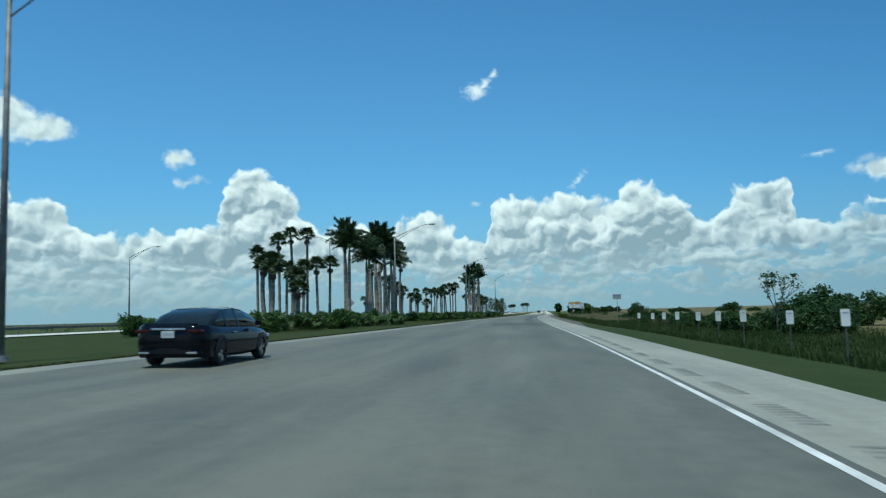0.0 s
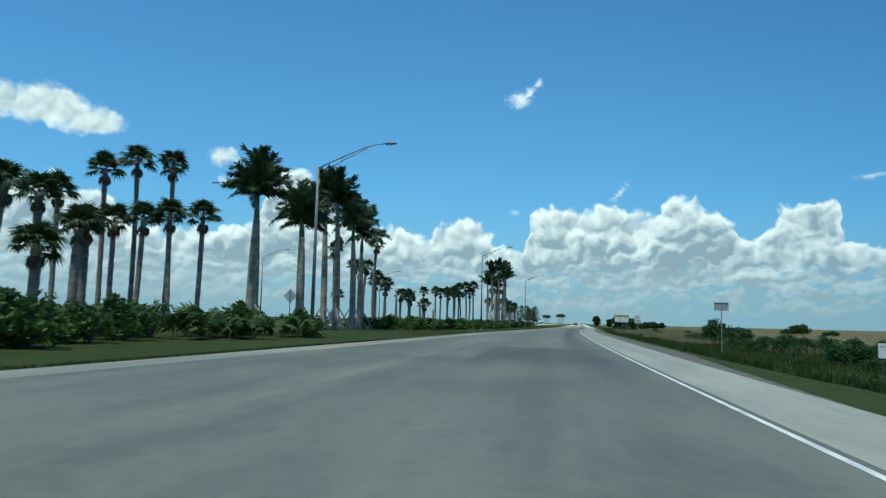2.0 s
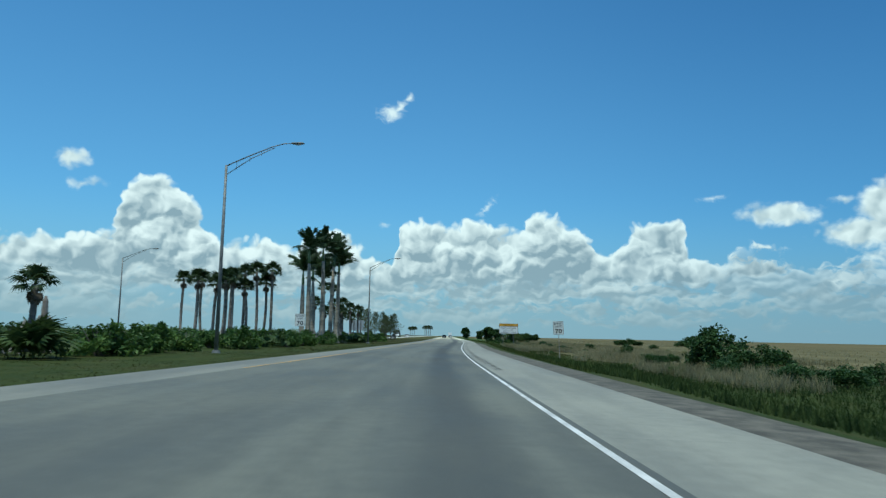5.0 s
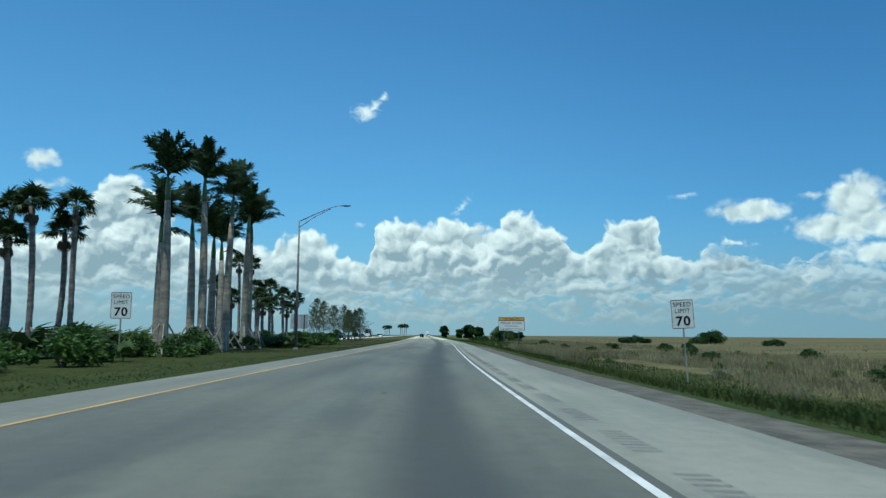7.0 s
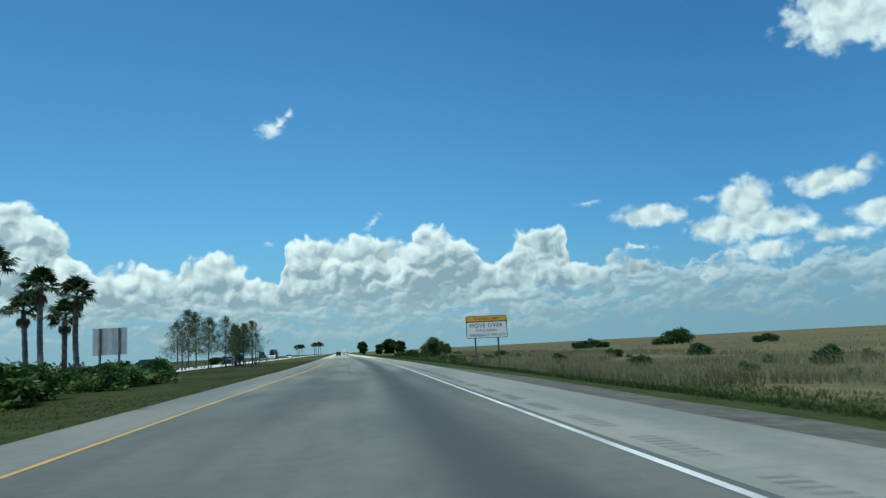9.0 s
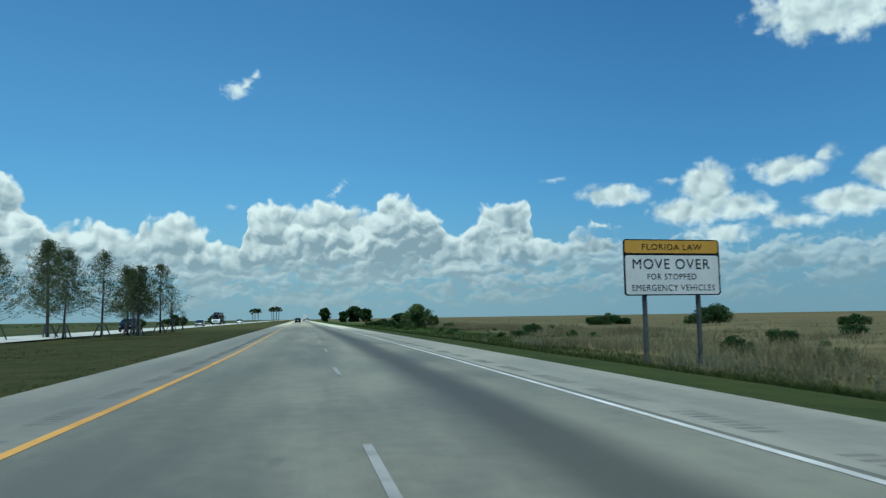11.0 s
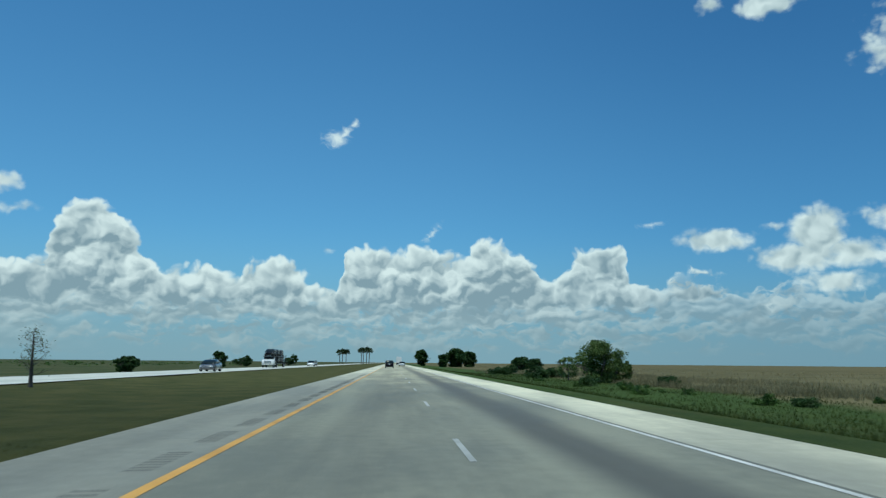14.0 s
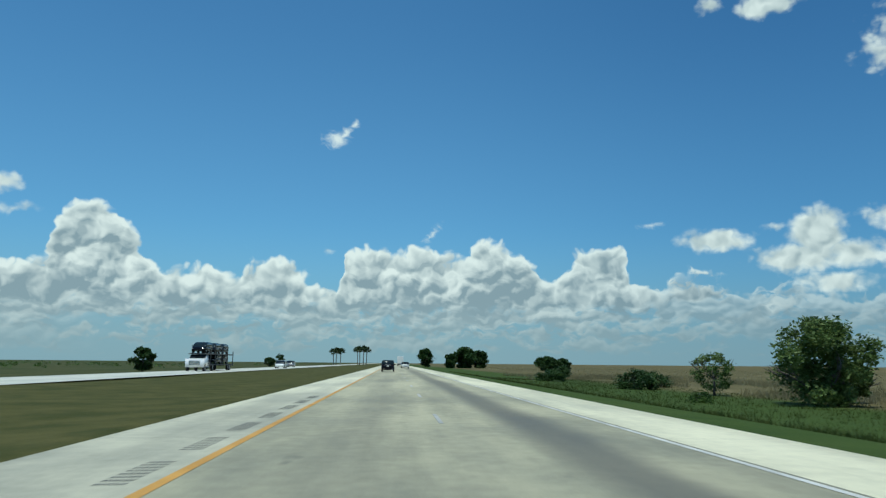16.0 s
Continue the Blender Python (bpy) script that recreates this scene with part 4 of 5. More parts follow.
def shrub_mesh(seed, wide, high, clumps, leaves, size, mat):
    rnd, m = random.Random(seed), Mesher()
    for _ in range(clumps):
        a, r = rnd.uniform(0, 6.28), wide * math.sqrt(rnd.random()) * 0.75
        top = high * (1 - 0.55 * (r / wide) ** 2) * rnd.uniform(0.55, 1.0)
        q = rnd.uniform(0.26, 0.42) * wide
        z = max(q * 0.5, top - q * 0.6)
        leaf_cloud(m, (r * math.cos(a), r * math.sin(a), z if rnd.random() < 0.5 else rnd.uniform(q * 0.4, z)), q, leaves, size, rnd, 0.8)
    return m.mesh("foliage", mat)


def palmetto_mesh(seed):
    rnd, m = random.Random(seed), Mesher()
    for k in range(17):
        a, r = rnd.uniform(0, 6.28), 0.75 * math.sqrt(rnd.random())
        one = fan(rnd.uniform(1.2, 1.7), seed * 31 + k)
        turn = pose(r * math.cos(a), r * math.sin(a), 0.05, 0, 0, math.degrees(a) + rnd.uniform(-50, 50)) @ pose(0, 0, 0, rnd.uniform(-30, 30), -rnd.uniform(25, 82), 0)
        off = len(m.v)
        m.v += [tuple(turn @ Vector(v)) for v in one.v]
        m.f += [tuple(i + off for i in f) for f in one.f]
    return m.mesh("foliage", PALMETTO_LEAF)


def stems(seed, wide, high, count, mat=BARK):
    rnd, m = random.Random(seed), Mesher()
    for _ in range(count):
        a, r = rnd.uniform(0, 6.28), wide * rnd.uniform(0.2, 0.6)
        m.tube([(0.1 * math.cos(a), 0.1 * math.sin(a), -0.1), (r * 0.6 * math.cos(a), r * 0.6 * math.sin(a), high * 0.4), (r * math.cos(a), r * math.sin(a), high * 0.75)], (0.035, 0.025, 0.01), 5)
    return m.mesh("trunk", mat)


PALMETTOS = [palmetto_mesh(60 + k) for k in range(4)]
LEAFY = [shrub_mesh(70 + k, 1.5, 1.7, 17, 95, 0.12, SHRUB_LEAF) for k in range(4)]
DARK = [shrub_mesh(80 + k, 2.3, 2.6, 24, 170, 0.13, DARK_LEAF) for k in range(3)]
STEMS = [stems(90 + k, 1.4, 1.5, 8) for k in range(2)]
DARK_STEMS = [stems(95, 2.0, 2.3, 11)]


def bush(kind, x, y, s, turn, sink=0.0, tall=1.0):
    name, label, leaves, wood, cat, group = kind
    ob = thing(name, pose(x, y, land(x, y) - sink, 0, 0, turn), label, cat, group)
    f = part("foliage", leaves, None, ob)
    f.matrix_basis = Matrix.Diagonal((s, s, s * tall, 1))
    if wood:
        w = part("trunk", wood, None, ob, "thin grey stems")
        w.matrix_basis = Matrix.Diagonal((s, s, s * tall, 1))
    return ob


rnd = random.Random(5)
for k in range(260):
    y = 50 + k * 0.827 + rnd.uniform(-1, 1)
    if 160 < y < 172 and k % 2:
        continue
    if 98 < y < 120 and rnd.random() < 0.5:
        continue
    lo = float(np.interp(y, (50, 62, 84, 100, 170, 262), (-19.0, -15.5, -14.4, -15.6, -15.6, -13.4)))
    x = lo - rnd.random() ** 1.3 * float(np.interp(y, (50, 90, 200, 262), (12, 11, 12, 7)))
    if any(-2.2 < x - q[0] < 7.5 and (-9.0 if q[1] < 150 else -4.0) < y - q[1] < 1.2 for q in ROYALS):
        continue
    if rnd.random() < 0.42:
        i = rnd.randrange(4)
        bush(("palmetto", "low green saw palmetto in the median planting", PALMETTOS[i], None, "shrub", "planting in the median"), x, y, rnd.uniform(0.75, 1.1) * (0.85 if y > 165 else 1.0), rnd.uniform(0, 360))
    else:
        i = rnd.randrange(4)
        bush(("shrub", "rounded green leafy shrub in the median planting", LEAFY[i], STEMS[i % 2], "shrub", "planting in the median"), x, y, rnd.uniform(0.85, 1.2), rnd.uniform(0, 360))

for x, y, s in ((-19.4, 202.2, 1.25), (-20.6, 205.0, 1.35), (-19.0, 206.8, 1.15), (-22.0, 200.6, 1.25), (-21.2, 208.4, 1.2), (-23.6, 198.0, 1.2)):
    bush(("palmetto", "tall green saw palmetto beside the speed limit sign", PALMETTOS[int(y) % 4], None, "shrub", "planting in the median"), x, y, s, y * 77 % 360)


def tree_frame(m, p, d, length, thick, depth, rnd, ends, spread=0.55, lift=0.15):
    q = p + d * length * 0.5 + Vector((rnd.uniform(-1, 1), rnd.uniform(-1, 1), 0)) * length * 0.05
    r = p + d * length
    m.tube([p, q, r], (thick, thick * 0.82, thick * 0.62), 7 if thick > 0.05 else 5, False)
    ends.append((r, thick))
    if depth == 0:
        return
    for _ in range(rnd.choice((2, 3, 3))):
        e = (d + Vector((rnd.uniform(-1, 1), rnd.uniform(-1, 1), rnd.uniform(-0.5, 0.7))) * spread + Vector((0, 0, lift))).normalized()
        tree_frame(m, r if rnd.random() < 0.7 else q, e, length * rnd.uniform(0.62, 0.82), thick * 0.6, depth - 1, rnd, ends, spread, lift)


def broad_tree(x, y, high, wide, seed, leaf, label, leaves=60, size=0.15, trunk=0.16, low=0.3):
    rnd, base = random.Random(seed), land(x, y) - 0.05
    ob = thing("tree", pose(x, y, base, 0, 0, seed * 47 % 360), label, "tree")
    m, ends = Mesher(), []
    m.tube([(0, 0, -0.1), (0.04, 0, 0.25 * high * low), (0.0, 0.03, high * low)], (trunk * 1.5, trunk * 1.1, trunk), 9)
    for k in range(5):
        a = 6.283 * k / 5 + rnd.uniform(-0.3, 0.3)
        d = Vector((math.cos(a) * wide / high, math.sin(a) * wide / high, rnd.uniform(0.5, 1.1))).normalized()
        tree_frame(m, Vector((0, 0, high * low * rnd.uniform(0.75, 1))), d, high * 0.30, trunk * 0.6, 2, rnd, ends, 0.6)
    part("trunk", m, BARK, ob, "grey branching trunk", True)
    m = Mesher()
    for _ in range(70 if low < 0.15 else 42 if leaves > 10 else 14):
        a, c = rnd.uniform(0, 6.283), rnd.uniform(-1.2 if low < 0.15 else -0.9, 1.0)
        r = math.sqrt(max(0.3 if low < 0.15 else 0.05, 1 - c * c)) * rnd.uniform(0.15 if low < 0.15 else 0.6, 1.0) * (1 + 0.24 * math.sin(2 * a + seed) + 0.16 * math.sin(3 * a + 2 * c + seed))
        q = Vector((math.cos(a) * r * wide * 0.42, math.sin(a) * r * wide * 0.42, high * (0.53 + 0.39 * c)))
        leaf_cloud(m, q, wide * rnd.uniform(0.09, 0.19), leaves, size, rnd, 0.75)
    for p, t in ends:
        if p.z > high * low * 0.9 and leaves < 10:
            q = Vector((p.x, p.y, min(p.z, high - 0.35)))
            leaf_cloud(m, q, rnd.uniform(0.45, 0.95) * wide * 0.30, leaves, size, rnd, 0.75)
    part("crown", m, leaf, ob, "leafy uneven crown")
    return ob


def cypress(x, y, high, seed, leaves=26, wide=0.46, size=0.075, propped=True):
    rnd, base = random.Random(seed), land(x, y) - 0.05
    ob = thing("cypress_tree", pose(x, y, base, 0, 0, rnd.uniform(0, 360)), "slender young cypress with sparse feathery spring leaves", "tree", "young cypresses in the median")
    m, ends = Mesher(), []
    top = Vector((rnd.uniform(-0.3, 0.3), rnd.uniform(-0.3, 0.3), high))
    m.tube([(0, 0, -0.1), top * 0.06, top * 0.35, top * 0.7, top], (0.17, 0.11, 0.085, 0.05, 0.012), 8)
    n = int(high * 6)
    for k in range(n):
        t = 0.20 + 0.80 * (k + rnd.random()) / n
        a, reach = k * 2.4 + rnd.uniform(-0.4, 0.4), high * wide * (1.04 - t) ** 0.75 * rnd.uniform(0.6, 1.1)
        p = top * t
        q = p + Vector((math.cos(a), math.sin(a), 0.35)) * reach * 0.5
        r = p + Vector((math.cos(a), math.sin(a), 0.42 + rnd.uniform(-0.1, 0.2))) * reach
        m.tube([p, q, r], (0.022 * (1.2 - t), 0.014, 0.005), 4, False)
        for _ in range(4):
            s = p + (r - p) * rnd.uniform(0.25, 1.0)
            e = s + Vector((rnd.uniform(-1, 1), rnd.uniform(-1, 1), rnd.uniform(0, 0.8))) * reach * 0.3
            m.tube([s, e], (0.008, 0.004), 3, False)
            ends.append(e)
        ends += [q + (r - q) * 0.5, r, q]
    part("trunk", m, BARK, ob, "thin grey branching trunk", True)
    m = Mesher()
    for p in ends:
        leaf_cloud(m, p, 0.46, max(1, int(leaves * 0.55)), size * (0.7 if leaves < 20 else 1.0), rnd)
    part("crown", m, OLIVE_LEAF, ob, "sparse olive-green spring foliage")
    if propped:
        braces(ob, 3, 1.3, 0.9, rnd, POST_WOOD)
    return ob


for k, (x, y, h, n) in enumerate(((-22.4, 313.5, 6.6, 9), (-24.5, 321.0, 6.9, 30), (-21.0, 325.5, 7.6, 42), (-19.3, 331.0, 7.9, 30), (-23.6, 330.0, 8.6, 40),
                                  (-17.3, 336.8, 6.9, 46), (-18.8, 339.2, 7.0, 46), (-26.5, 339.0, 9.8, 40), (-17.0, 347.4, 7.9, 40), (-19.4, 345.0, 7.0, 46), (-20.3, 351.0, 6.8, 40),
                                  (-17.8, 360.3, 6.0, 13), (-18.7, 375.4, 2.9, 9))):
    cypress(x, y, h, 500 + k, n, propped=h > 3)

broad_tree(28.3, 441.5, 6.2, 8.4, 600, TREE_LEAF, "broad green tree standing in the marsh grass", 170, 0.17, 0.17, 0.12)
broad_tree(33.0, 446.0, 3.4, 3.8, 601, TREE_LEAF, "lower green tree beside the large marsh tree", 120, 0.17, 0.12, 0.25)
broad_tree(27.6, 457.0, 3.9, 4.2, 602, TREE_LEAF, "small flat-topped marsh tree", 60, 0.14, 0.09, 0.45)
broad_tree(23.4, 69.5, 5.8, 2.2, 603, DARK_LEAF, "thin open tree with sparse dark leaves", 9, 0.14, 0.07, 0.4)

# shrubs in the right-hand verge and marsh
rnd = random.Random(9)
for x, y, s, tall in ((38.5, 100.0, 2.1, 1.05), (42.5, 97.0, 1.8, 1.0), (35.0, 104.5, 1.4, 1.0), (31.0, 93.0, 1.0, 0.8), (27.0, 112.0, 0.9, 0.8), (30.0, 122.0, 1.0, 0.8),
                      (25.3, 185.0, 1.6, 1.1), (28.5, 182.0, 1.2, 0.9), (24.0, 160.0, 0.9, 0.7), (26.0, 148.0, 0.9, 0.7), (30.0, 139.0, 1.0, 0.7), (23.0, 130.0, 0.8, 0.7),
                      (22.0, 78.0, 1.1, 0.9), (25.5, 68.0, 1.2, 0.9), (29.0, 74.0, 1.5, 0.9), (33.0, 84.0, 1.6, 0.9), (27.5, 84.0, 1.2, 0.9), (24.0, 92.0, 1.0, 0.9), (36.0, 92.0, 1.6, 0.9), (47.0, 96.0, 1.6, 0.9), (20.0, 96.0, 0.7, 0.7), (21.0, 142.0, 0.8, 0.7), (22.5, 196.0, 0.7, 0.8),
                      (27.0, 205.0, 0.6, 0.8), (34.0, 168.0, 0.9, 0.7), (37.0, 196.0, 0.7, 0.7), (31.4, 358.2, 0.75, 1.0), (27.6, 352.0, 0.5, 0.7), 
                      (25.5, 384.0, 0.5, 0.7), (106.3, 437.0, 1.9, 1.15), (110.0, 438.0, 2.1, 1.15), (101.5, 435.3, 1.5, 0.8), (76.5, 442.5, 1.5, 0.75), (80.5, 443.4, 1.7, 0.8), (84.8, 444.0, 1.4, 0.7), (104.5, 383.6, 1.1, 0.8), (107.5, 384.5, 1.2, 0.8), (60.0, 330.0, 0.8, 0.8), (45.0, 300.0, 0.8, 0.8),
                      (38.0, 312.0, 0.7, 0.9), (26.0, 300.0, 0.6, 0.9), (24.0, 270.0, 0.6, 0.9), (36.0, 262.0, 0.7, 0.9), (30.0, 240.0, 0.6, 0.9), (44.0, 246.0, 0.7, 0.9), (21.0, 420.0, 0.7, 0.8),
                      (25.0, 470.0, 1.2, 0.8), (30.0, 480.0, 1.2, 0.7), (22.0, 500.0, 1.1, 0.7), (28.0, 520.0, 1.3, 0.8), (34.0, 430.0, 0.8, 0.8)):
    bush(("shrub", "dark leafy shrub in the tall marsh grass", DARK[rnd.randrange(3)], DARK_STEMS[0], "shrub", "shrubs in the marsh"), x, y, s, rnd.uniform(0, 360), 0.1, tall)

for k in range(18):
    y = 92 + 4.6 * k + rnd.uniform(-1.5, 1.5)
    bush(("shrub", "dark leafy shrub in the tall marsh grass", DARK[k % 3], DARK_STEMS[0], "shrub", "shrubs in the marsh"), edge_x(y) + rnd.uniform(19, 33), y, rnd.uniform(0.75, 1.05), rnd.uniform(0, 360), 0.1, 0.85)
for _ in range(52):
    y = rnd.uniform(125, 430)
    x = edge_x(y) + rnd.uniform(13, 48)
    i = rnd.randrange(4)
    bush(("weed_clump", "low green weed clump among the dry marsh grass", LEAFY[i], STEMS[i % 2], "shrub", "weeds in the marsh"), x, y, rnd.uniform(0.30, 0.60), rnd.uniform(0, 360), 0.15)
for y in range(338, 440, 14):
    for _ in range(1):
        i = rnd.randrange(4)
        q = y + rnd.uniform(0, 5)
        bush(("shrub", "green roadside shrub below the verge", LEAFY[i], STEMS[i % 2], "shrub", "shrubs below the verge"), edge_x(q) + rnd.uniform(15, 27), q, rnd.uniform(0.4, 0.75), rnd.uniform(0, 360), 0.1)

# trees far along the road and on the horizon
for k, (x, y, h, w) in enumerate(((36.9, 788, 11.0, 16), (47, 800, 9.5, 13), (29, 775, 7.5, 9), (17.3, 806, 10.5, 9.0), (62, 690, 5.6, 10), (52, 640, 5.0, 8), (44, 600, 4.4, 6), (60, 655, 4.6, 7), (70, 700, 5.0, 8))):
    broad_tree(x, y, h, w, 620 + k, DARK_LEAF, "dark roadside tree far along the highway", 130, 0.50 * h / 7, 0.2, 0.12)
for k, (x, y, h) in enumerate(((-20.5, 828, 8.2), (-22.0, 834, 7.8), (-18.6, 832, 8.4), (-17.0, 838, 8.0), (-34.0, 826, 7.2), (-36.0, 832, 6.8), (-32.4, 838, 7.0))):
    sabal_palm(x, y, h, 640 + k, 0.3, 26, 1.7, 0.24, False)
for k, (x, y, h, w) in enumerate(((-58, 770, 6.6, 6), (-52, 600, 4.2, 4.2), (-50, 690, 4.0, 5), (-43.0, 520, 4.6, 4.0), (-40.5, 450.5, 2.6, 3.4), (-78, 720, 3.6, 8), (-95, 240, 3.4, 6), (-110, 190, 3.8, 8), (-70, 300, 2.8, 5))):
    broad_tree(x, y, h, w, 660 + k, DARK_LEAF, "dark bushy tree beyond the opposite carriageway", 110, 0.26, 0.14, 0.15)


def far_scrub():
    """Low scrub along the horizon past the far carriageway."""
    rnd, m = random.Random(77), Mesher()
    for _ in range(400):
        x, y = rnd.uniform(-400, -75), rnd.uniform(40, 900)
        s = rnd.uniform(0.8, 1.9)
        leaf_cloud(m, (x, y, land(x, y) + 0.45 * s), s * 1.7, 26, 0.42, rnd, 0.5)
    return tagged(new("scrub", m.mesh("scrub", SHRUB_LEAF)), "low dark scrub on the marsh horizon", "scrub", kind="stuff")


far_scrub()


# ---- grass ----
def blades(name, mat, label, count, area, tall, width, seed, clump=1):
    """Upright blades of grass: area(rnd) gives a place, tall the range of heights."""
    rnd, v, f = random.Random(seed), [], []
    for _ in range(count):
        x, y = area(rnd)
        z = land(x, y) - 0.06
        for _ in range(clump):
            px, py = x + rnd.gauss(0, 0.16), y + rnd.gauss(0, 0.16)
            h, a, b = rnd.uniform(*tall), rnd.uniform(0, 3.14), rnd.uniform(0, 6.28)
            wx, wy = math.cos(a) * width, math.sin(a) * width
            lx, ly = math.cos(b) * h * rnd.uniform(0.1, 0.7), math.sin(b) * h * rnd.uniform(0.1, 0.7)
            k = len(v)
            v += [(px - wx, py - wy, z), (px + wx, py + wy, z), (px + wx * 0.7 + lx * 0.4, py + wy * 0.7 + ly * 0.4, z + h * 0.6), (px - wx * 0.7 + lx * 0.4, py - wy * 0.7 + ly * 0.4, z + h * 0.6),
                  (px + lx, py + ly, z + h)]
            f += [(k, k + 1, k + 2, k + 3), (k + 3, k + 2, k + 4)]
    me = bpy.data.meshes.new(name)
    me.from_pydata(v, [], f)
    me.materials.append(mat)
    return tagged(new(name, me), label, "grass", kind="stuff")


def reed_place(r):
    while True:
        y = r.uniform(125, 560)
        near = float(np.interp(y, (150, 200, 216, 290, 345), (14.0, 11.5, 7.5, 7.5, 14.0)))
        d = near + 40 * r.random() ** 1.6
        x = edge_x(y) + d
        if noise.noise(Vector((x * 0.09, y * 0.05, 2))) > -0.05 + 0.2 * (d < near + 3) + 0.5 * (y > 330 and d < 26):
            return x, y


def verge_place(r):
    y = r.uniform(150, 520)
    return edge_x(y) + 4.8 + (24 if y > 330 else 10.5) * r.random() ** 1.2, y


def thick_place(r):
    y = r.uniform(5, 185)
    return edge_x(y) + 6.6 + 27 * r.random() ** 1.3, y


def median_place(r):
    y = r.uniform(10, 350)
    return left_x(y) - 0.35 - (near_x(y) + 20 - 11.5 > -30) * 11.0 * r.random() ** 1.4, y


def far_place(r):
    y = r.uniform(180, 900)
    return edge_x(y) + 45 + 130 * r.random() ** 1.3, y


blades("reeds", DRY_GRASS, "tall dry tan sawgrass in the marsh", 17000, reed_place, (0.35, 1.1), 0.022, 1, 4)
blades("far_reeds", DRY_GRASS, "dry tan sawgrass across the open marsh", 4000, far_place, (0.25, 0.5), 0.08, 6, 2)
blades("verge_grass", GREEN_GRASS, "short green grass on the road verge", 30000, verge_place, (0.10, 0.30), 0.016, 2, 3)
blades("thicket_grass", THICKET, "rank green weeds below the verge", 26000, thick_place, (0.15, 0.55), 0.022, 3, 3)
blades("median_grass", MEDIAN_GRASS, "short dry green grass in the median", 20000, median_place, (0.05, 0.12), 0.016, 4, 3)


# ---- signs ----
def letters(text, high, mat, parent, x, z, y, wide=None, bold=0.0):
    """Raised lettering centred on x, its foot at z, that faces -y."""
    curve_data = bpy.data.curves.new("lettering", "FONT")
    curve_data.body, curve_data.align_x, curve_data.size, curve_data.extrude, curve_data.offset = text, "CENTER", high / 0.69, 0.002, bold
    curve_data.space_character, curve_data.space_word = 1.12, 0.9
    helper = new("lettering_source", curve_data)
    bpy.context.view_layer.update()
    me = bpy.data.meshes.new_from_object(helper.evaluated_get(bpy.context.evaluated_depsgraph_get()))
    bpy.data.objects.remove(helper)
    me.materials.clear()
    me.materials.append(mat)
    ob = part("lettering", me, None, parent)
    span = max(v.co.x for v in me.vertices) - min(v.co.x for v in me.vertices)
    ob.matrix_basis = pose(x, y, z, 90, 0, 0) @ Matrix.Diagonal((wide / span if wide else 1, 1, 1, 1))
    return ob


def rounded(w, h, r, y0, y1, x=0.0, z=0.0):
    """A plate with round corners in the plane y."""
    ring = []
    for cx, cz, a0 in ((w / 2 - r, h / 2 - r, 0), (-w / 2 + r, h / 2 - r, 90), (-w / 2 + r, -h / 2 + r, 180), (w / 2 - r, -h / 2 + r, 270)):
        ring += [(x + cx + r * math.cos(radians(a0 + k * 22.5)), z + cz + r * math.sin(radians(a0 + k * 22.5))) for k in range(5)]
    m = Mesher()
    m.loft([[(a, y1, b) for a, b in ring], [(a, y0, b) for a, b in ring]])
    return m


def speed_sign(x, y, mid, turn, lean=0.0):
    base = land(x, y) - 0.2
    ob = thing("speed_limit_sign", pose(x + lean * 0.065, y, base, 0, -lean, turn), "white speed limit 70 sign on a slim pale post", "road sign", "speed limit signs")
    h = mid - base
    m = Mesher()
    m.box(-0.035, 0.015, 0, 0.035, 0.06, h + 0.6, 0.006)
    part("post", m, PALE_WOOD, ob, "slim pale post")
    panel = part("panel", rounded(1.22, 1.52, 0.07, 0.0, 0.012, 0, h), SIGN_WHITE, ob, "white sign panel")
    m = Mesher()
    for w, hh, s in ((1.17, 1.47, -0.003),):
        outer, inner = rounded(w, hh, 0.06, 0, 0).v[:20], rounded(w - 0.05, hh - 0.05, 0.045, 0, 0).v[:20]
        for k in range(20):
            q = (k + 1) % 20
            m.face(*[(p[0], s, p[2] + h) for p in (outer[k], outer[q], inner[q], inner[k])])
    part("border", m, BLACK, panel, "thin black border")
    letters("SPEED", 0.215, BLACK, panel, 0, h + 0.40, -0.005, 0.94)
    letters("LIMIT", 0.215, BLACK, panel, 0, h + 0.07, -0.005, 0.80)
    letters("70", 0.46, BLACK, panel, 0, h - 0.58, -0.005, 0.76, 0.016)
    return ob


speed_sign(12.55, 199.0, 2.46, 3, 3.0)
speed_sign(-18.0, 203.5, 2.85, -3)


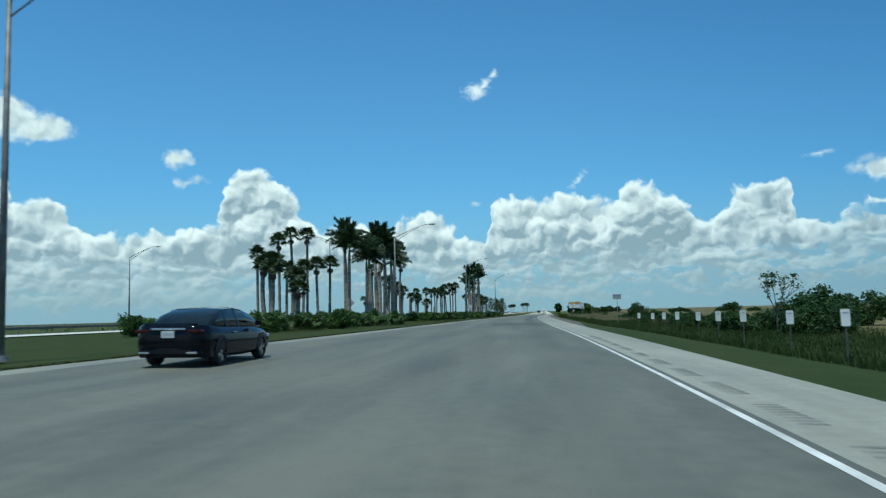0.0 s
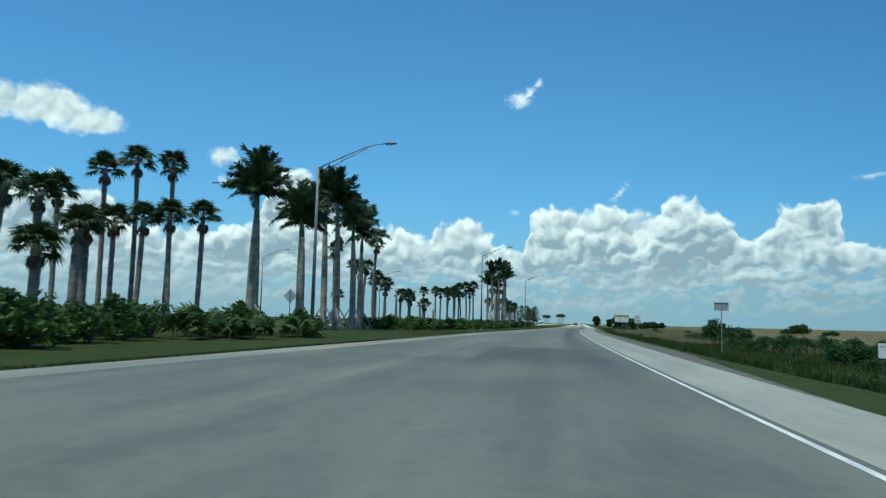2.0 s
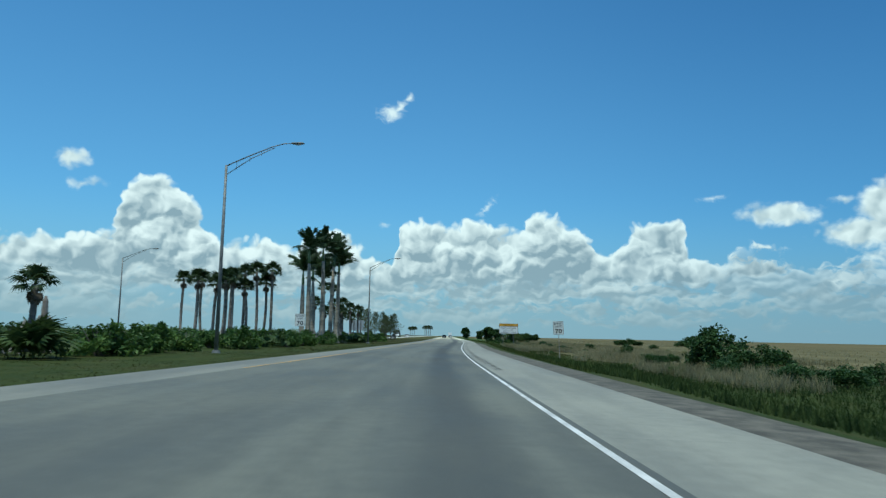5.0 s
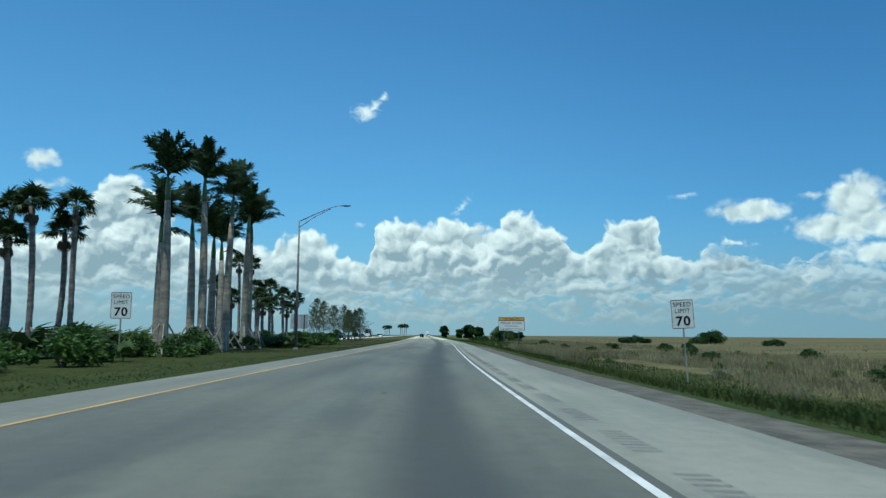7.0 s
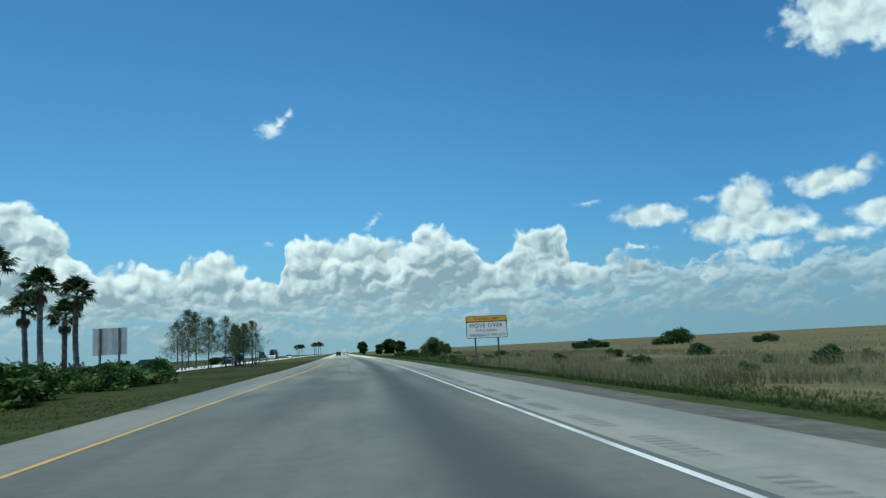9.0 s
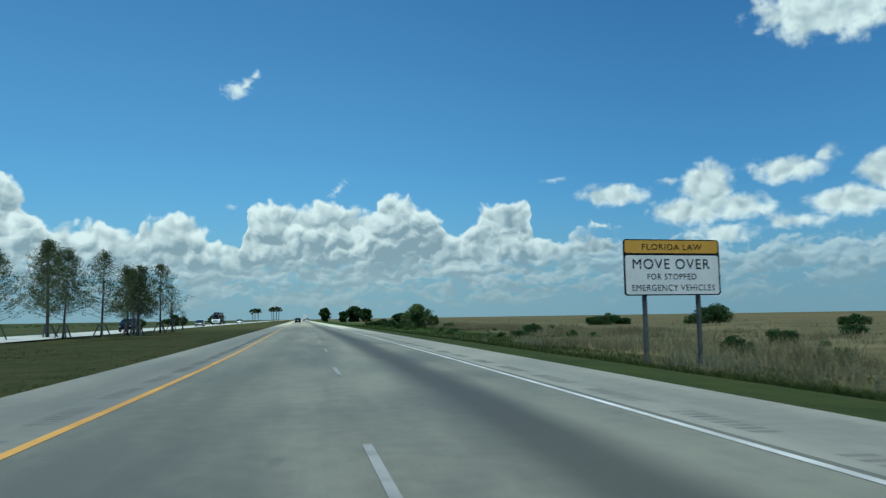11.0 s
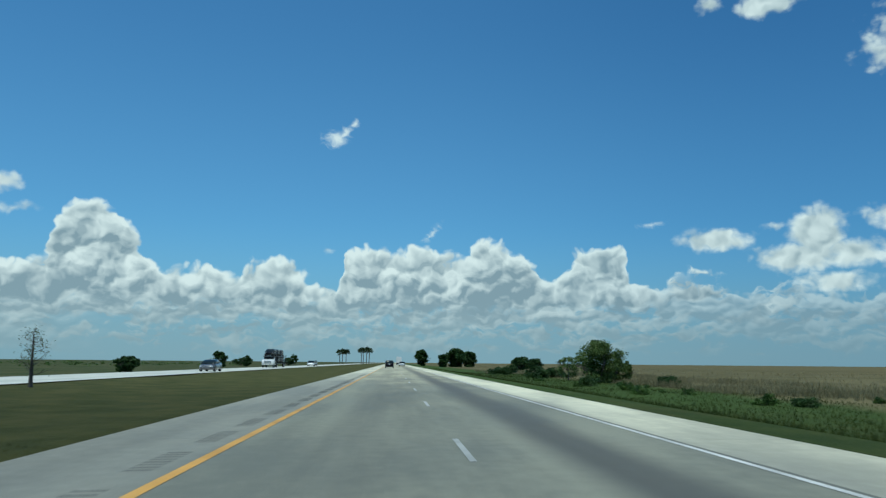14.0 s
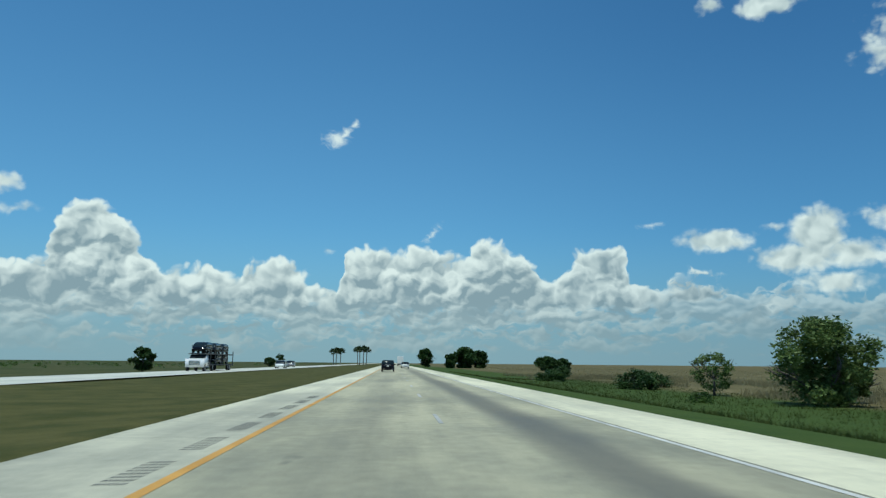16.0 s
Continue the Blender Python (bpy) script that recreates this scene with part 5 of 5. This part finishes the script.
def law_sign():
    x, y = 14.07, 285.55
    base = land(x, y) - 0.2
    ob = thing("move_over_sign", pose(x, y, base, 0, 0, 2), "large white and amber move over law sign on two posts", "road sign")
    z0, w, hh = 2.05 - base, 4.42, 2.33
    mid = z0 + hh / 2
    for s in (-1.27, 1.20):
        m = Mesher()
        m.box(s - 0.075, 0.06, 0, s + 0.075, 0.20, z0 + hh - 0.1, 0.012)
        part("post", m, POST_WOOD, ob, "dark sign post")
    panel = part("panel", rounded(w, hh, 0.14, 0.0, 0.03, 0, mid), BLACK, ob, "black-edged sign panel")
    part("white_field", rounded(w - 0.14, hh * 0.735 - 0.10, 0.10, -0.004, 0.0, 0, z0 + hh * 0.735 / 2), SIGN_WHITE, panel, "white sign field")
    part("amber_field", rounded(w - 0.14, hh * 0.265 - 0.09, 0.08, -0.004, 0.0, 0, z0 + hh * (1 - 0.265 / 2)), SIGN_YELLOW, panel, "amber sign field")
    letters("FLORIDA LAW", 0.24, BLACK, panel, 0.0, z0 + hh * 0.815, -0.009, 2.75)
    letters("MOVE OVER", 0.41, BLACK, panel, -0.06, z0 + hh * 0.475, -0.009, 3.55)
    letters("FOR STOPPED", 0.24, BLACK, panel, -0.05, z0 + hh * 0.285, -0.009, 2.25)
    letters("EMERGENCY VEHICLES", 0.25, BLACK, panel, 0.02, z0 + hh * 0.085, -0.009, 3.8)


law_sign()


def blank_sign():
    """A panel seen from behind on one post."""
    x, y = 13.9, 116.1
    base = land(x, y) - 0.2
    ob = thing("sign_back", pose(x, y, base, 0, 0, 4), "pale blank back of a wide sign on one post", "road sign")
    top = 3.60 - base
    m = Mesher()
    m.box(-0.035, -0.05, 0, 0.035, 0.0, top - 0.05, 0.006)
    part("post", m, PALE_WOOD, ob, "pale slim post")
    part("panel", rounded(1.30, 0.75, 0.05, 0.005, 0.02, 0, top - 0.38), ALUMINIUM, ob, "bare aluminium panel")
    m = Mesher()
    m.box(-0.62, -0.02, top - 0.10, 0.62, 0.004, top - 0.05)
    part("rail", m, POST_WOOD, ob, "dark upper rail")


blank_sign()


def diamond_sign():
    x, y = -29.7, 120.0
    base = land(x, y) - 0.2
    ob = thing("diamond_sign_back", pose(x, y, base, 0, 0, -8), "bare back of a diamond warning sign on a post", "road sign")
    mid = 3.55 - base
    m = Mesher()
    m.box(-0.04, -0.05, 0, 0.04, 0.0, mid + 0.55, 0.006)
    part("post", m, GALVANISED, ob)
    p = part("panel", rounded(1.15, 1.15, 0.08, 0.005, 0.02), ALUMINIUM, ob, "bare aluminium diamond panel")
    p.matrix_basis = pose(0, 0, mid, 0, 45, 0)


diamond_sign()


def guide_sign():
    x, y = -19.4, 271.5
    base = land(x, y) - 0.2
    ob = thing("guide_sign_back", pose(x, y, base, 0, 0, -6), "ribbed grey back of a guide sign on two posts", "road sign")
    z0, w, hh = 2.05 - base, 2.7, 2.15
    for s in (-0.72, 0.78):
        m = Mesher()
        m.box(s - 0.07, -0.16, 0, s + 0.07, 0.0, z0 + hh - 0.05, 0.012)
        part("post", m, POST_WOOD, ob, "dark sign post")
    for k in range(7):
        m = Mesher()
        a = -w / 2 + k * w / 7
        m.box(a + 0.006, 0.005, z0, a + w / 7 - 0.006, 0.05, z0 + hh, 0.008)
        part("panel", m, ALUMINIUM, ob)


guide_sign()

plate_m = rounded(0.28, 0.54, 0.045, 0.0, 0.015, 0, 1.55).mesh("plate", SIGN_WHITE)
post_m = Mesher()
post_m.box(-0.022, 0.016, 0, 0.022, 0.04, 1.5, 0.005)
post_m = post_m.mesh("post", POST_WOOD)
bar_m = Mesher()
bar_m.box(-0.08, -0.004, 1.68, 0.08, -0.001, 1.72)
bar_m = bar_m.mesh("bar", ALUMINIUM)
for k, y in enumerate((24.5, 30.2, 36.0, 41.6, 47.5, 53.3, 60.0, 67.0, 74.5)):
    x = 12.1 + 0.15 * math.sin(k * 2.1)
    ob = thing("marker_post", pose(x, y, land(x, y) - 0.05, 0, 0, 4 * math.sin(k * 1.7)), "small white marker plate on a low steel post", "marker post", "marker posts along the verge")
    part("plate", plate_m, None, ob, "white plate")
    part("post", post_m, None, ob)
    part("bar", bar_m, None, ob)

# guard rail beyond the far carriageway
rail = thing("guard_rail", pose(0, 0, 0), "long steel guard rail beside the far carriageway", "guard rail")
m = Mesher()
line = [(-53.0 + 0.04 * max(0, y - 40), float(y), deck(-50, y) + 0.62) for y in range(30, 98, 2)]
m.loft([[(x, y, z - 0.15), (x + 0.04, y, z - 0.09), (x, y, z), (x + 0.04, y, z + 0.09), (x, y, z + 0.15), (x - 0.02, y, z)] for x, y, z in line])
part("beam", m, GALVANISED, rail, "ribbed steel beam")
post_mesh = Mesher()
post_mesh.box(-0.07, -0.05, -1.0, 0.0, 0.05, 0.16, 0.01)
post_mesh = post_mesh.mesh("post", GALVANISED)
for x, y, z in line[::2]:
    part("post", post_mesh, None, rail).matrix_basis = pose(x - 0.03, y, z)

m = Mesher()
for k in range(3):
    a = k * 1.9
    leaf = [(0.14 * math.cos(a + t) * (1 + 0.3 * math.sin(3 * t)), 0.10 * math.sin(a + t), 0.05 + 0.05 * k * math.cos(t)) for t in (0, 1, 2, 3, 4, 5)]
    m.face(*leaf)
litter = thing("litter", pose(19.6, 210.9, land(19.6, 210.9) + 0.15), "crumpled white scrap of litter in the grass", "litter")
part("scrap", m, SIGN_WHITE, litter)


# ---- vehicles ----
def wheel_parts(parent, x, y, r, wide, side):
    m = Mesher()
    prof = [(-wide / 2, r * 0.72), (-wide / 2, r * 0.93), (-wide / 2 + 0.03, r), (wide / 2 - 0.03, r), (wide / 2, r * 0.93), (wide / 2, r * 0.72)]
    n = 20
    for k in range(n):
        a, b = 6.2832 * k / n, 6.2832 * (k + 1) / n
        for (x0, r0), (x1, r1) in zip(prof, prof[1:]):
            m.face((x0, r0 * math.cos(a), r0 * math.sin(a)), (x1, r1 * math.cos(a), r1 * math.sin(a)), (x1, r1 * math.cos(b), r1 * math.sin(b)), (x0, r0 * math.cos(b), r0 * math.sin(b)))
    wheel = part("wheel", wheel_disc(r * 0.74, side * (wide / 2 - 0.07)), TRIM_BLACK, parent, "wheel with alloy rim")
    wheel.matrix_basis = pose(x, y, r)
    part("tyre", m, RUBBER, wheel, "black tyre", True)
    m = Mesher()
    s = side * (wide / 2 - 0.02)
    for k in range(5):
        for d in (-0.16, 0.16):
            a = 6.2832 * k / 5 + d
            c, q = Vector((0, math.cos(a), math.sin(a))), Vector((0, -math.sin(a), math.cos(a))) * 0.028
            p0, p1 = c * r * 0.12 + Vector((s * 0.9, 0, 0)), c * r * 0.71 + Vector((s, 0, 0))
            m.face(p0 - q, p0 + q, p1 + q * 1.3, p1 - q * 1.3)
    for k in range(24):
        a, b = 6.2832 * k / 24, 6.2832 * (k + 1) / 24
        m.face(*[(s, rr * math.cos(w), rr * math.sin(w)) for rr, w in ((r * 0.66, a), (r * 0.66, b), (r * 0.735, b), (r * 0.735, a))])
    m.tube([(s * 0.7, 0, 0), (s * 1.02, 0, 0)], (r * 0.17, r * 0.14), 10)
    part("rim", m, RIM_METAL, wheel, "twin-spoke alloy rim")


def wheel_disc(r, x):
    m = Mesher()
    m.tube([(x - 0.01, 0, 0), (x + 0.01, 0, 0)], (r, r), 20)
    return m


def body_ring(y, half, sill, belt, tuck=0.06, crown=0.03):
    """One cross-section of a car body, from the right sill over the top to the left one."""
    side = [(half - 0.10, sill), (half - 0.02, sill + 0.10), (half, sill + (belt - sill) * 0.45), (half - 0.012, sill + (belt - sill) * 0.72),
            (half - tuck, belt - 0.03), (half - tuck - 0.10, belt), (half * 0.45, belt + crown), (0, belt + crown * 1.2)]
    return [(x, y, z) for x, z in side] + [(-x, y, z) for x, z in reversed(side[:-1])]


def car(name, label, m, paint, length=4.9, wide=1.86, high=1.43, kind="sedan", group="", detail=True):
    ob = thing(name, m, label, "car", group)
    h, L = wide / 2, length / 2
    belt = high * (0.66 if kind == "sedan" else 0.60)
    if kind == "sedan":
        st = [(-L, 0.62, 0.44, belt * 0.93), (-L + 0.05, 0.80, 0.34, belt * 1.05), (-L + 0.20, 0.93, 0.26, belt * 1.075), (-L + 0.50, 0.985, 0.22, belt * 1.06), (-L * 0.55, 1.0, 0.20, belt), (0, 1.0, 0.19, belt * 0.985),
              (L * 0.42, 1.0, 0.20, belt * 0.97), (L * 0.72, 0.985, 0.21, belt * 0.87), (L - 0.22, 0.92, 0.24, belt * 0.76), (L, 0.70, 0.34, belt * 0.62)]
    else:
        st = [(-L, 0.88, 0.45, belt * 0.96), (-L + 0.10, 0.96, 0.34, belt), (-L * 0.5, 1.0, 0.26, belt * 1.02), (0, 1.0, 0.25, belt), (L * 0.45, 1.0, 0.26, belt * 0.99),
              (L * 0.75, 0.98, 0.27, belt * 0.93), (L - 0.15, 0.92, 0.30, belt * 0.84), (L, 0.76, 0.40, belt * 0.66)]
    b = Mesher()
    b.loft([body_ring(y, h * w, s, t) for y, w, s, t in st])
    part("body", b, paint, ob, smooth=True)
    if kind == "sedan":
        gl = [(-L + 0.62, belt * 1.04, 0.70, 0.68), (-L + 1.05, belt + (high - belt) * 0.62, 0.74, 0.64), (-L + 1.55, high - 0.05, 0.78, 0.60), (-0.15, high, 0.79, 0.60),
              (0.45, high - 0.05, 0.79, 0.60), (0.95, belt + (high - belt) * 0.62, 0.78, 0.63), (1.55, belt * 0.99, 0.76, 0.70)]
    else:
        gl = [(-L + 0.12, belt, 0.86, 0.84), (-L + 0.32, belt + (high - belt) * 0.8, 0.88, 0.74), (-L + 0.55, high - 0.02, 0.88, 0.70), (0, high, 0.88, 0.70),
              (0.55, high - 0.04, 0.88, 0.70), (0.95, belt + (high - belt) * 0.55, 0.87, 0.76), (1.35, belt * 0.985, 0.86, 0.80)]
    rings = []
    for y, z, wb, wt in gl:
        f = max(0.03, (z - belt) / (high - belt))
        wz = mixed(wb, wt, min(1, f)) * wide / 2 * 1.16
        rings.append([(wb * wide / 2 * 1.16, y, belt - 0.06), (mixed(wb * wide / 2 * 1.16, wz, 0.6), y, mixed(belt - 0.06, z, 0.6)), (wz, y, z - 0.03), (wz - 0.12, y, z), (0, y, z + 0.015),
                      (-wz + 0.12, y, z), (-wz, y, z - 0.03), (-mixed(wb * wide / 2 * 1.16, wz, 0.6), y, mixed(belt - 0.06, z, 0.6)), (-wb * wide / 2 * 1.16, y, belt - 0.06)])
    g = Mesher()
    g.loft(rings)
    part("glasshouse", g, GLASS, ob, "dark tinted glass", True)
    top = Mesher()
    keep = rings[2:5]
    top.loft([[(p[0] * 1.004, p[1], p[2] + 0.006) for p in r[2:7]] for r in keep], False)
    part("roof", top, paint, ob, smooth=True)
    for s in (-1, 1):
        for i in ((2, 3) if kind == "sedan" else (1, 2, 3)):
            q = Mesher()
            p0, p1 = Vector(rings[i][0 if s > 0 else 8]), Vector(rings[i][2 if s > 0 else 6])
            d = Vector((s * 0.008, 0, 0))
            q.face(p0 + d + Vector((0, -0.05, 0)), p0 + d + Vector((0, 0.05, 0)), p1 + d + Vector((0, 0.04, 0)), p1 + d + Vector((0, -0.04, 0)))
            part("pillar", q, paint, ob)
    r = 0.35 if kind == "sedan" else 0.37
    for s in (-1, 1):
        for y in (-L * 0.585, L * 0.60):
            wheel_parts(ob, s * (h - 0.115), y, r, 0.235, s)
            a = Mesher()
            ring = [(s * (h + 0.004), y + (r + 0.055) * math.cos(w), r + (r + 0.055) * math.sin(w)) for w in [math.pi * k / 12 for k in range(13)]]
            inn = [(s * (h + 0.006), y + r * 0.99 * math.cos(w), r + r * 0.99 * math.sin(w)) for w in [math.pi * k / 12 for k in range(13)]]
            for k in range(12):
                a.face(ring[k], ring[k + 1], inn[k + 1], inn[k])
            part("wheel_arch", a, TRIM_BLACK, ob)
    y = -L - 0.004
    for s in (-1, 1):
        t = Mesher()
        t.box(min(s * h * 0.52, s * h * 0.90), -L - 0.012, belt * 0.86, max(s * h * 0.52, s * h * 0.90), -L + 0.22, belt * 0.945, 0.02)
        part("tail_lamp", t, RED_LENS, ob, "red tail lamp")
        t = Mesher()
        t.box(min(s * h * 0.55, s * h * 0.86), L - 0.24, belt * 0.60, max(s * h * 0.55, s * h * 0.86), L - 0.02, belt * 0.72, 0.02)
        part("headlight", t, CLEAR_LENS, ob, "clear headlight")
        t = Mesher()
        t.loft([[(s * (h + 0.02 + dx), 0.88 + dy, belt + 0.05 + dz) for dy, dz in ((-0.05, -0.05), (0.05, -0.06), (0.07, 0.05), (-0.05, 0.06))] for dx in (-0.02, 0.08, 0.16)])
        part("mirror", t, paint, ob)
        if detail:
            for yy in (-0.62, 0.42):
                t = Mesher()
                t.box(min(s * h, s * (h + 0.03)), yy - 0.11, belt * 0.83, max(s * h, s * (h + 0.03)), yy + 0.11, belt * 0.86, 0.006)
                part("door_handle", t, CHROME, ob, "chrome door handle")
            t = Mesher()
            t.box(min(s * h * 0.50, s * h * 0.78), y - 0.012, 0.335, max(s * h * 0.50, s * h * 0.78), y + 0.10, 0.385, 0.012)
            part("exhaust_tip", t, CHROME, ob, "chrome twin exhaust trim")
    t = Mesher()
    t.box(-0.16, y - 0.025, belt * 0.74, 0.16, y + 0.02, belt * 0.74 + 0.16, 0.005)
    plate = part("number_plate", t, PLATE, ob, "white plate with plain bar")
    t = Mesher()
    t.box(-0.12, y - 0.028, belt * 0.74 + 0.055, 0.12, y - 0.0245, belt * 0.74 + 0.115)
    part("bar", t, ALUMINIUM, plate)
    if detail:
        t = Mesher()
        t.box(-h * 0.46, y - 0.03, belt * 0.935, h * 0.46, y + 0.05, belt * 0.985, 0.012)
        part("chrome_strip", t, CHROME, ob, "chrome boot strip")
        t = Mesher()
        t.loft([[(a * h, y + q + d, z) for q, z in ((0.02, 0.24), (-0.02, 0.34), (-0.01, 0.47), (0.10, 0.50), (0.2, 0.24))] for a, d in ((-0.965, 0.40), (-0.86, 0.15), (-0.6, 0.03), (0, 0), (0.6, 0.03), (0.86, 0.15), (0.965, 0.40))])
        part("bumper", t, paint, ob, "black lower rear bumper")
        t = Mesher()
        t.loft([[(a, q, belt * 1.07 + z) for q, z in ((-L + 0.05, 0), (-L + 0.25, 0.0), (-L + 0.10, 0.035))] for a in (-h * 0.7, 0, h * 0.7)])
        part("spoiler", t, paint, ob)
    return ob


def set_down(x, y, turn=0.0, z=None):
    return pose(x, y, deck(x, y) if z is None else z, 0, 0, turn)


car("sedan", "black four-door sedan on the asphalt", set_down(-6.35, 19.1, 2.0) @ pose(0, 0, 0.01, 0, 1.0, 0), BLACK_PAINT, 4.9, 1.88, 1.47)
car("suv", "dark suv on the asphalt carriageway", set_down(-1.75, 501.0), BLACK_PAINT, 4.6, 1.88, 1.66, "suv")
car("white_car", "white car on the asphalt carriageway", set_down(1.85, 569.0), WHITE_PAINT, 4.6, 1.82, 1.5, "suv", detail=False)
car("dark_car", "dark car far along the highway", set_down(-1.8, 640.0), GREY_PAINT, 4.7, 1.85, 1.6, "suv", detail=False)


def box_truck(x, y):
    ob = thing("box_truck", set_down(x, y), "white box truck far along the highway", "truck")
    m = Mesher()
    m.box(-1.22, -4.2, 1.0, 1.22, 2.0, 3.75, 0.05)
    part("cargo_box", m, WHITE_PAINT, ob, "white cargo box")
    m = Mesher()
    m.loft([[(a, q, z) for a, z in ((-1.1, 0.55), (1.1, 0.55), (1.1, 1.5), (0.98, t), (-0.98, t), (-1.1, 1.5))] for q, t in ((2.1, 2.7), (3.0, 2.65), (3.6, 1.75), (4.3, 1.6))])
    part("cab", m, WHITE_PAINT, ob)
    m = Mesher()
    m.box(-0.9, -4.25, 0.5, 0.9, 3.8, 0.98, 0.03)
    part("chassis", m, TRIM_BLACK, ob, "dark chassis")
    for s in (-1, 1):
        for q in (-2.6, 3.0):
            wheel_parts(ob, s * 1.0, q, 0.48, 0.28, s)


box_truck(1.9, 690.0)


def hauler(x, y):
    """A tractor and an open two-deck trailer; the load stands on its decks."""
    ob = thing("car_hauler", set_down(x, y, 180), "white lorry with an open two-deck car trailer", "truck")
    m = Mesher()
    m.loft([[(a, q, z) for a, z in ((-1.15, 0.5), (1.15, 0.5), (1.15, 1.6), (1.02, t), (-1.02, t), (-1.15, 1.6))] for q, t in ((5.6, 2.12), (6.6, 2.1), (7.1, 1.6), (8.2, 1.5), (8.4, 1.2))])
    cab = part("cab", m, WHITE_PAINT, ob, "white bonneted cab", True)
    m = Mesher()
    m.face((-1.0, 7.08, 1.64), (1.0, 7.08, 1.64), (0.98, 6.66, 2.09), (-0.98, 6.66, 2.09))
    part("windscreen", m, GLASS, cab)
    m = Mesher()
    m.box(-0.7, 8.38, 0.75, 0.7, 8.45, 1.35, 0.02)
    part("grille", m, CHROME, cab)
    for z in (0.75, 2.15):
        m = Mesher()
        m.box(-1.2, -8.6, z, 1.2, 5.3 if z < 2 else 6.9, z + 0.14, 0.03)
        part("deck", m, POST_WOOD, ob, "dark steel deck")
    for s in (-1, 1):
        for q in (-8.2, -4.6, -1.0, 2.6, 5.1):
            m = Mesher()
            m.box(s * 1.2 - 0.05, q, 0.6, s * 1.2 + 0.05, q + 0.12, 2.7, 0.015)
            part("upright", m, POST_WOOD, ob)
        for q in (-6.6, -5.5, 3.6, 7.6):
            wheel_parts(ob, s * 1.02, q, 0.48, 0.28, s)


hauler(-26.0, 496.0)
load = car("loaded_car", "dark car carried on the lorry trailer", set_down(-26.0, 500.5, 180, 0.90), BLACK_PAINT, 4.3, 1.8, 1.45, "suv", "cars on the trailer", False)
for q, z in ((496.6, 0.90), (491.0, 2.30), (495.8, 2.30), (500.5, 2.30)):
    copy_thing(load, set_down(-26.0, q, 180, z))
car("oncoming_white_car", "white car on the opposite carriageway", set_down(-23.0, 540.0, 180), WHITE_PAINT, 4.6, 1.82, 1.55, "suv", detail=False)
car("oncoming_grey_car", "dark grey car on the opposite carriageway", set_down(-26.2, 577.0, 180), GREY_PAINT, 4.6, 1.82, 1.6, "suv", detail=False)
car("oncoming_white_car", "white car on the opposite carriageway", set_down(-23.3, 284.0, 180), WHITE_PAINT, 4.7, 1.84, 1.5, "sedan", detail=False)
car("oncoming_dark_car", "dark car on the opposite carriageway", set_down(-23.5, 300.0, 180), GREY_PAINT, 4.7, 1.86, 1.7, "suv", detail=False)
car("oncoming_grey_car", "dark grey car on the opposite carriageway", set_down(-23.0, 429.0, 180), GREY_PAINT, 4.6, 1.82, 1.45, "sedan", detail=False)
car("oncoming_dark_car", "dark pickup-sized car on the opposite carriageway", set_down(-22.8, 359.0, 180), BLACK_PAINT, 4.9, 1.9, 1.7, "suv", detail=False)
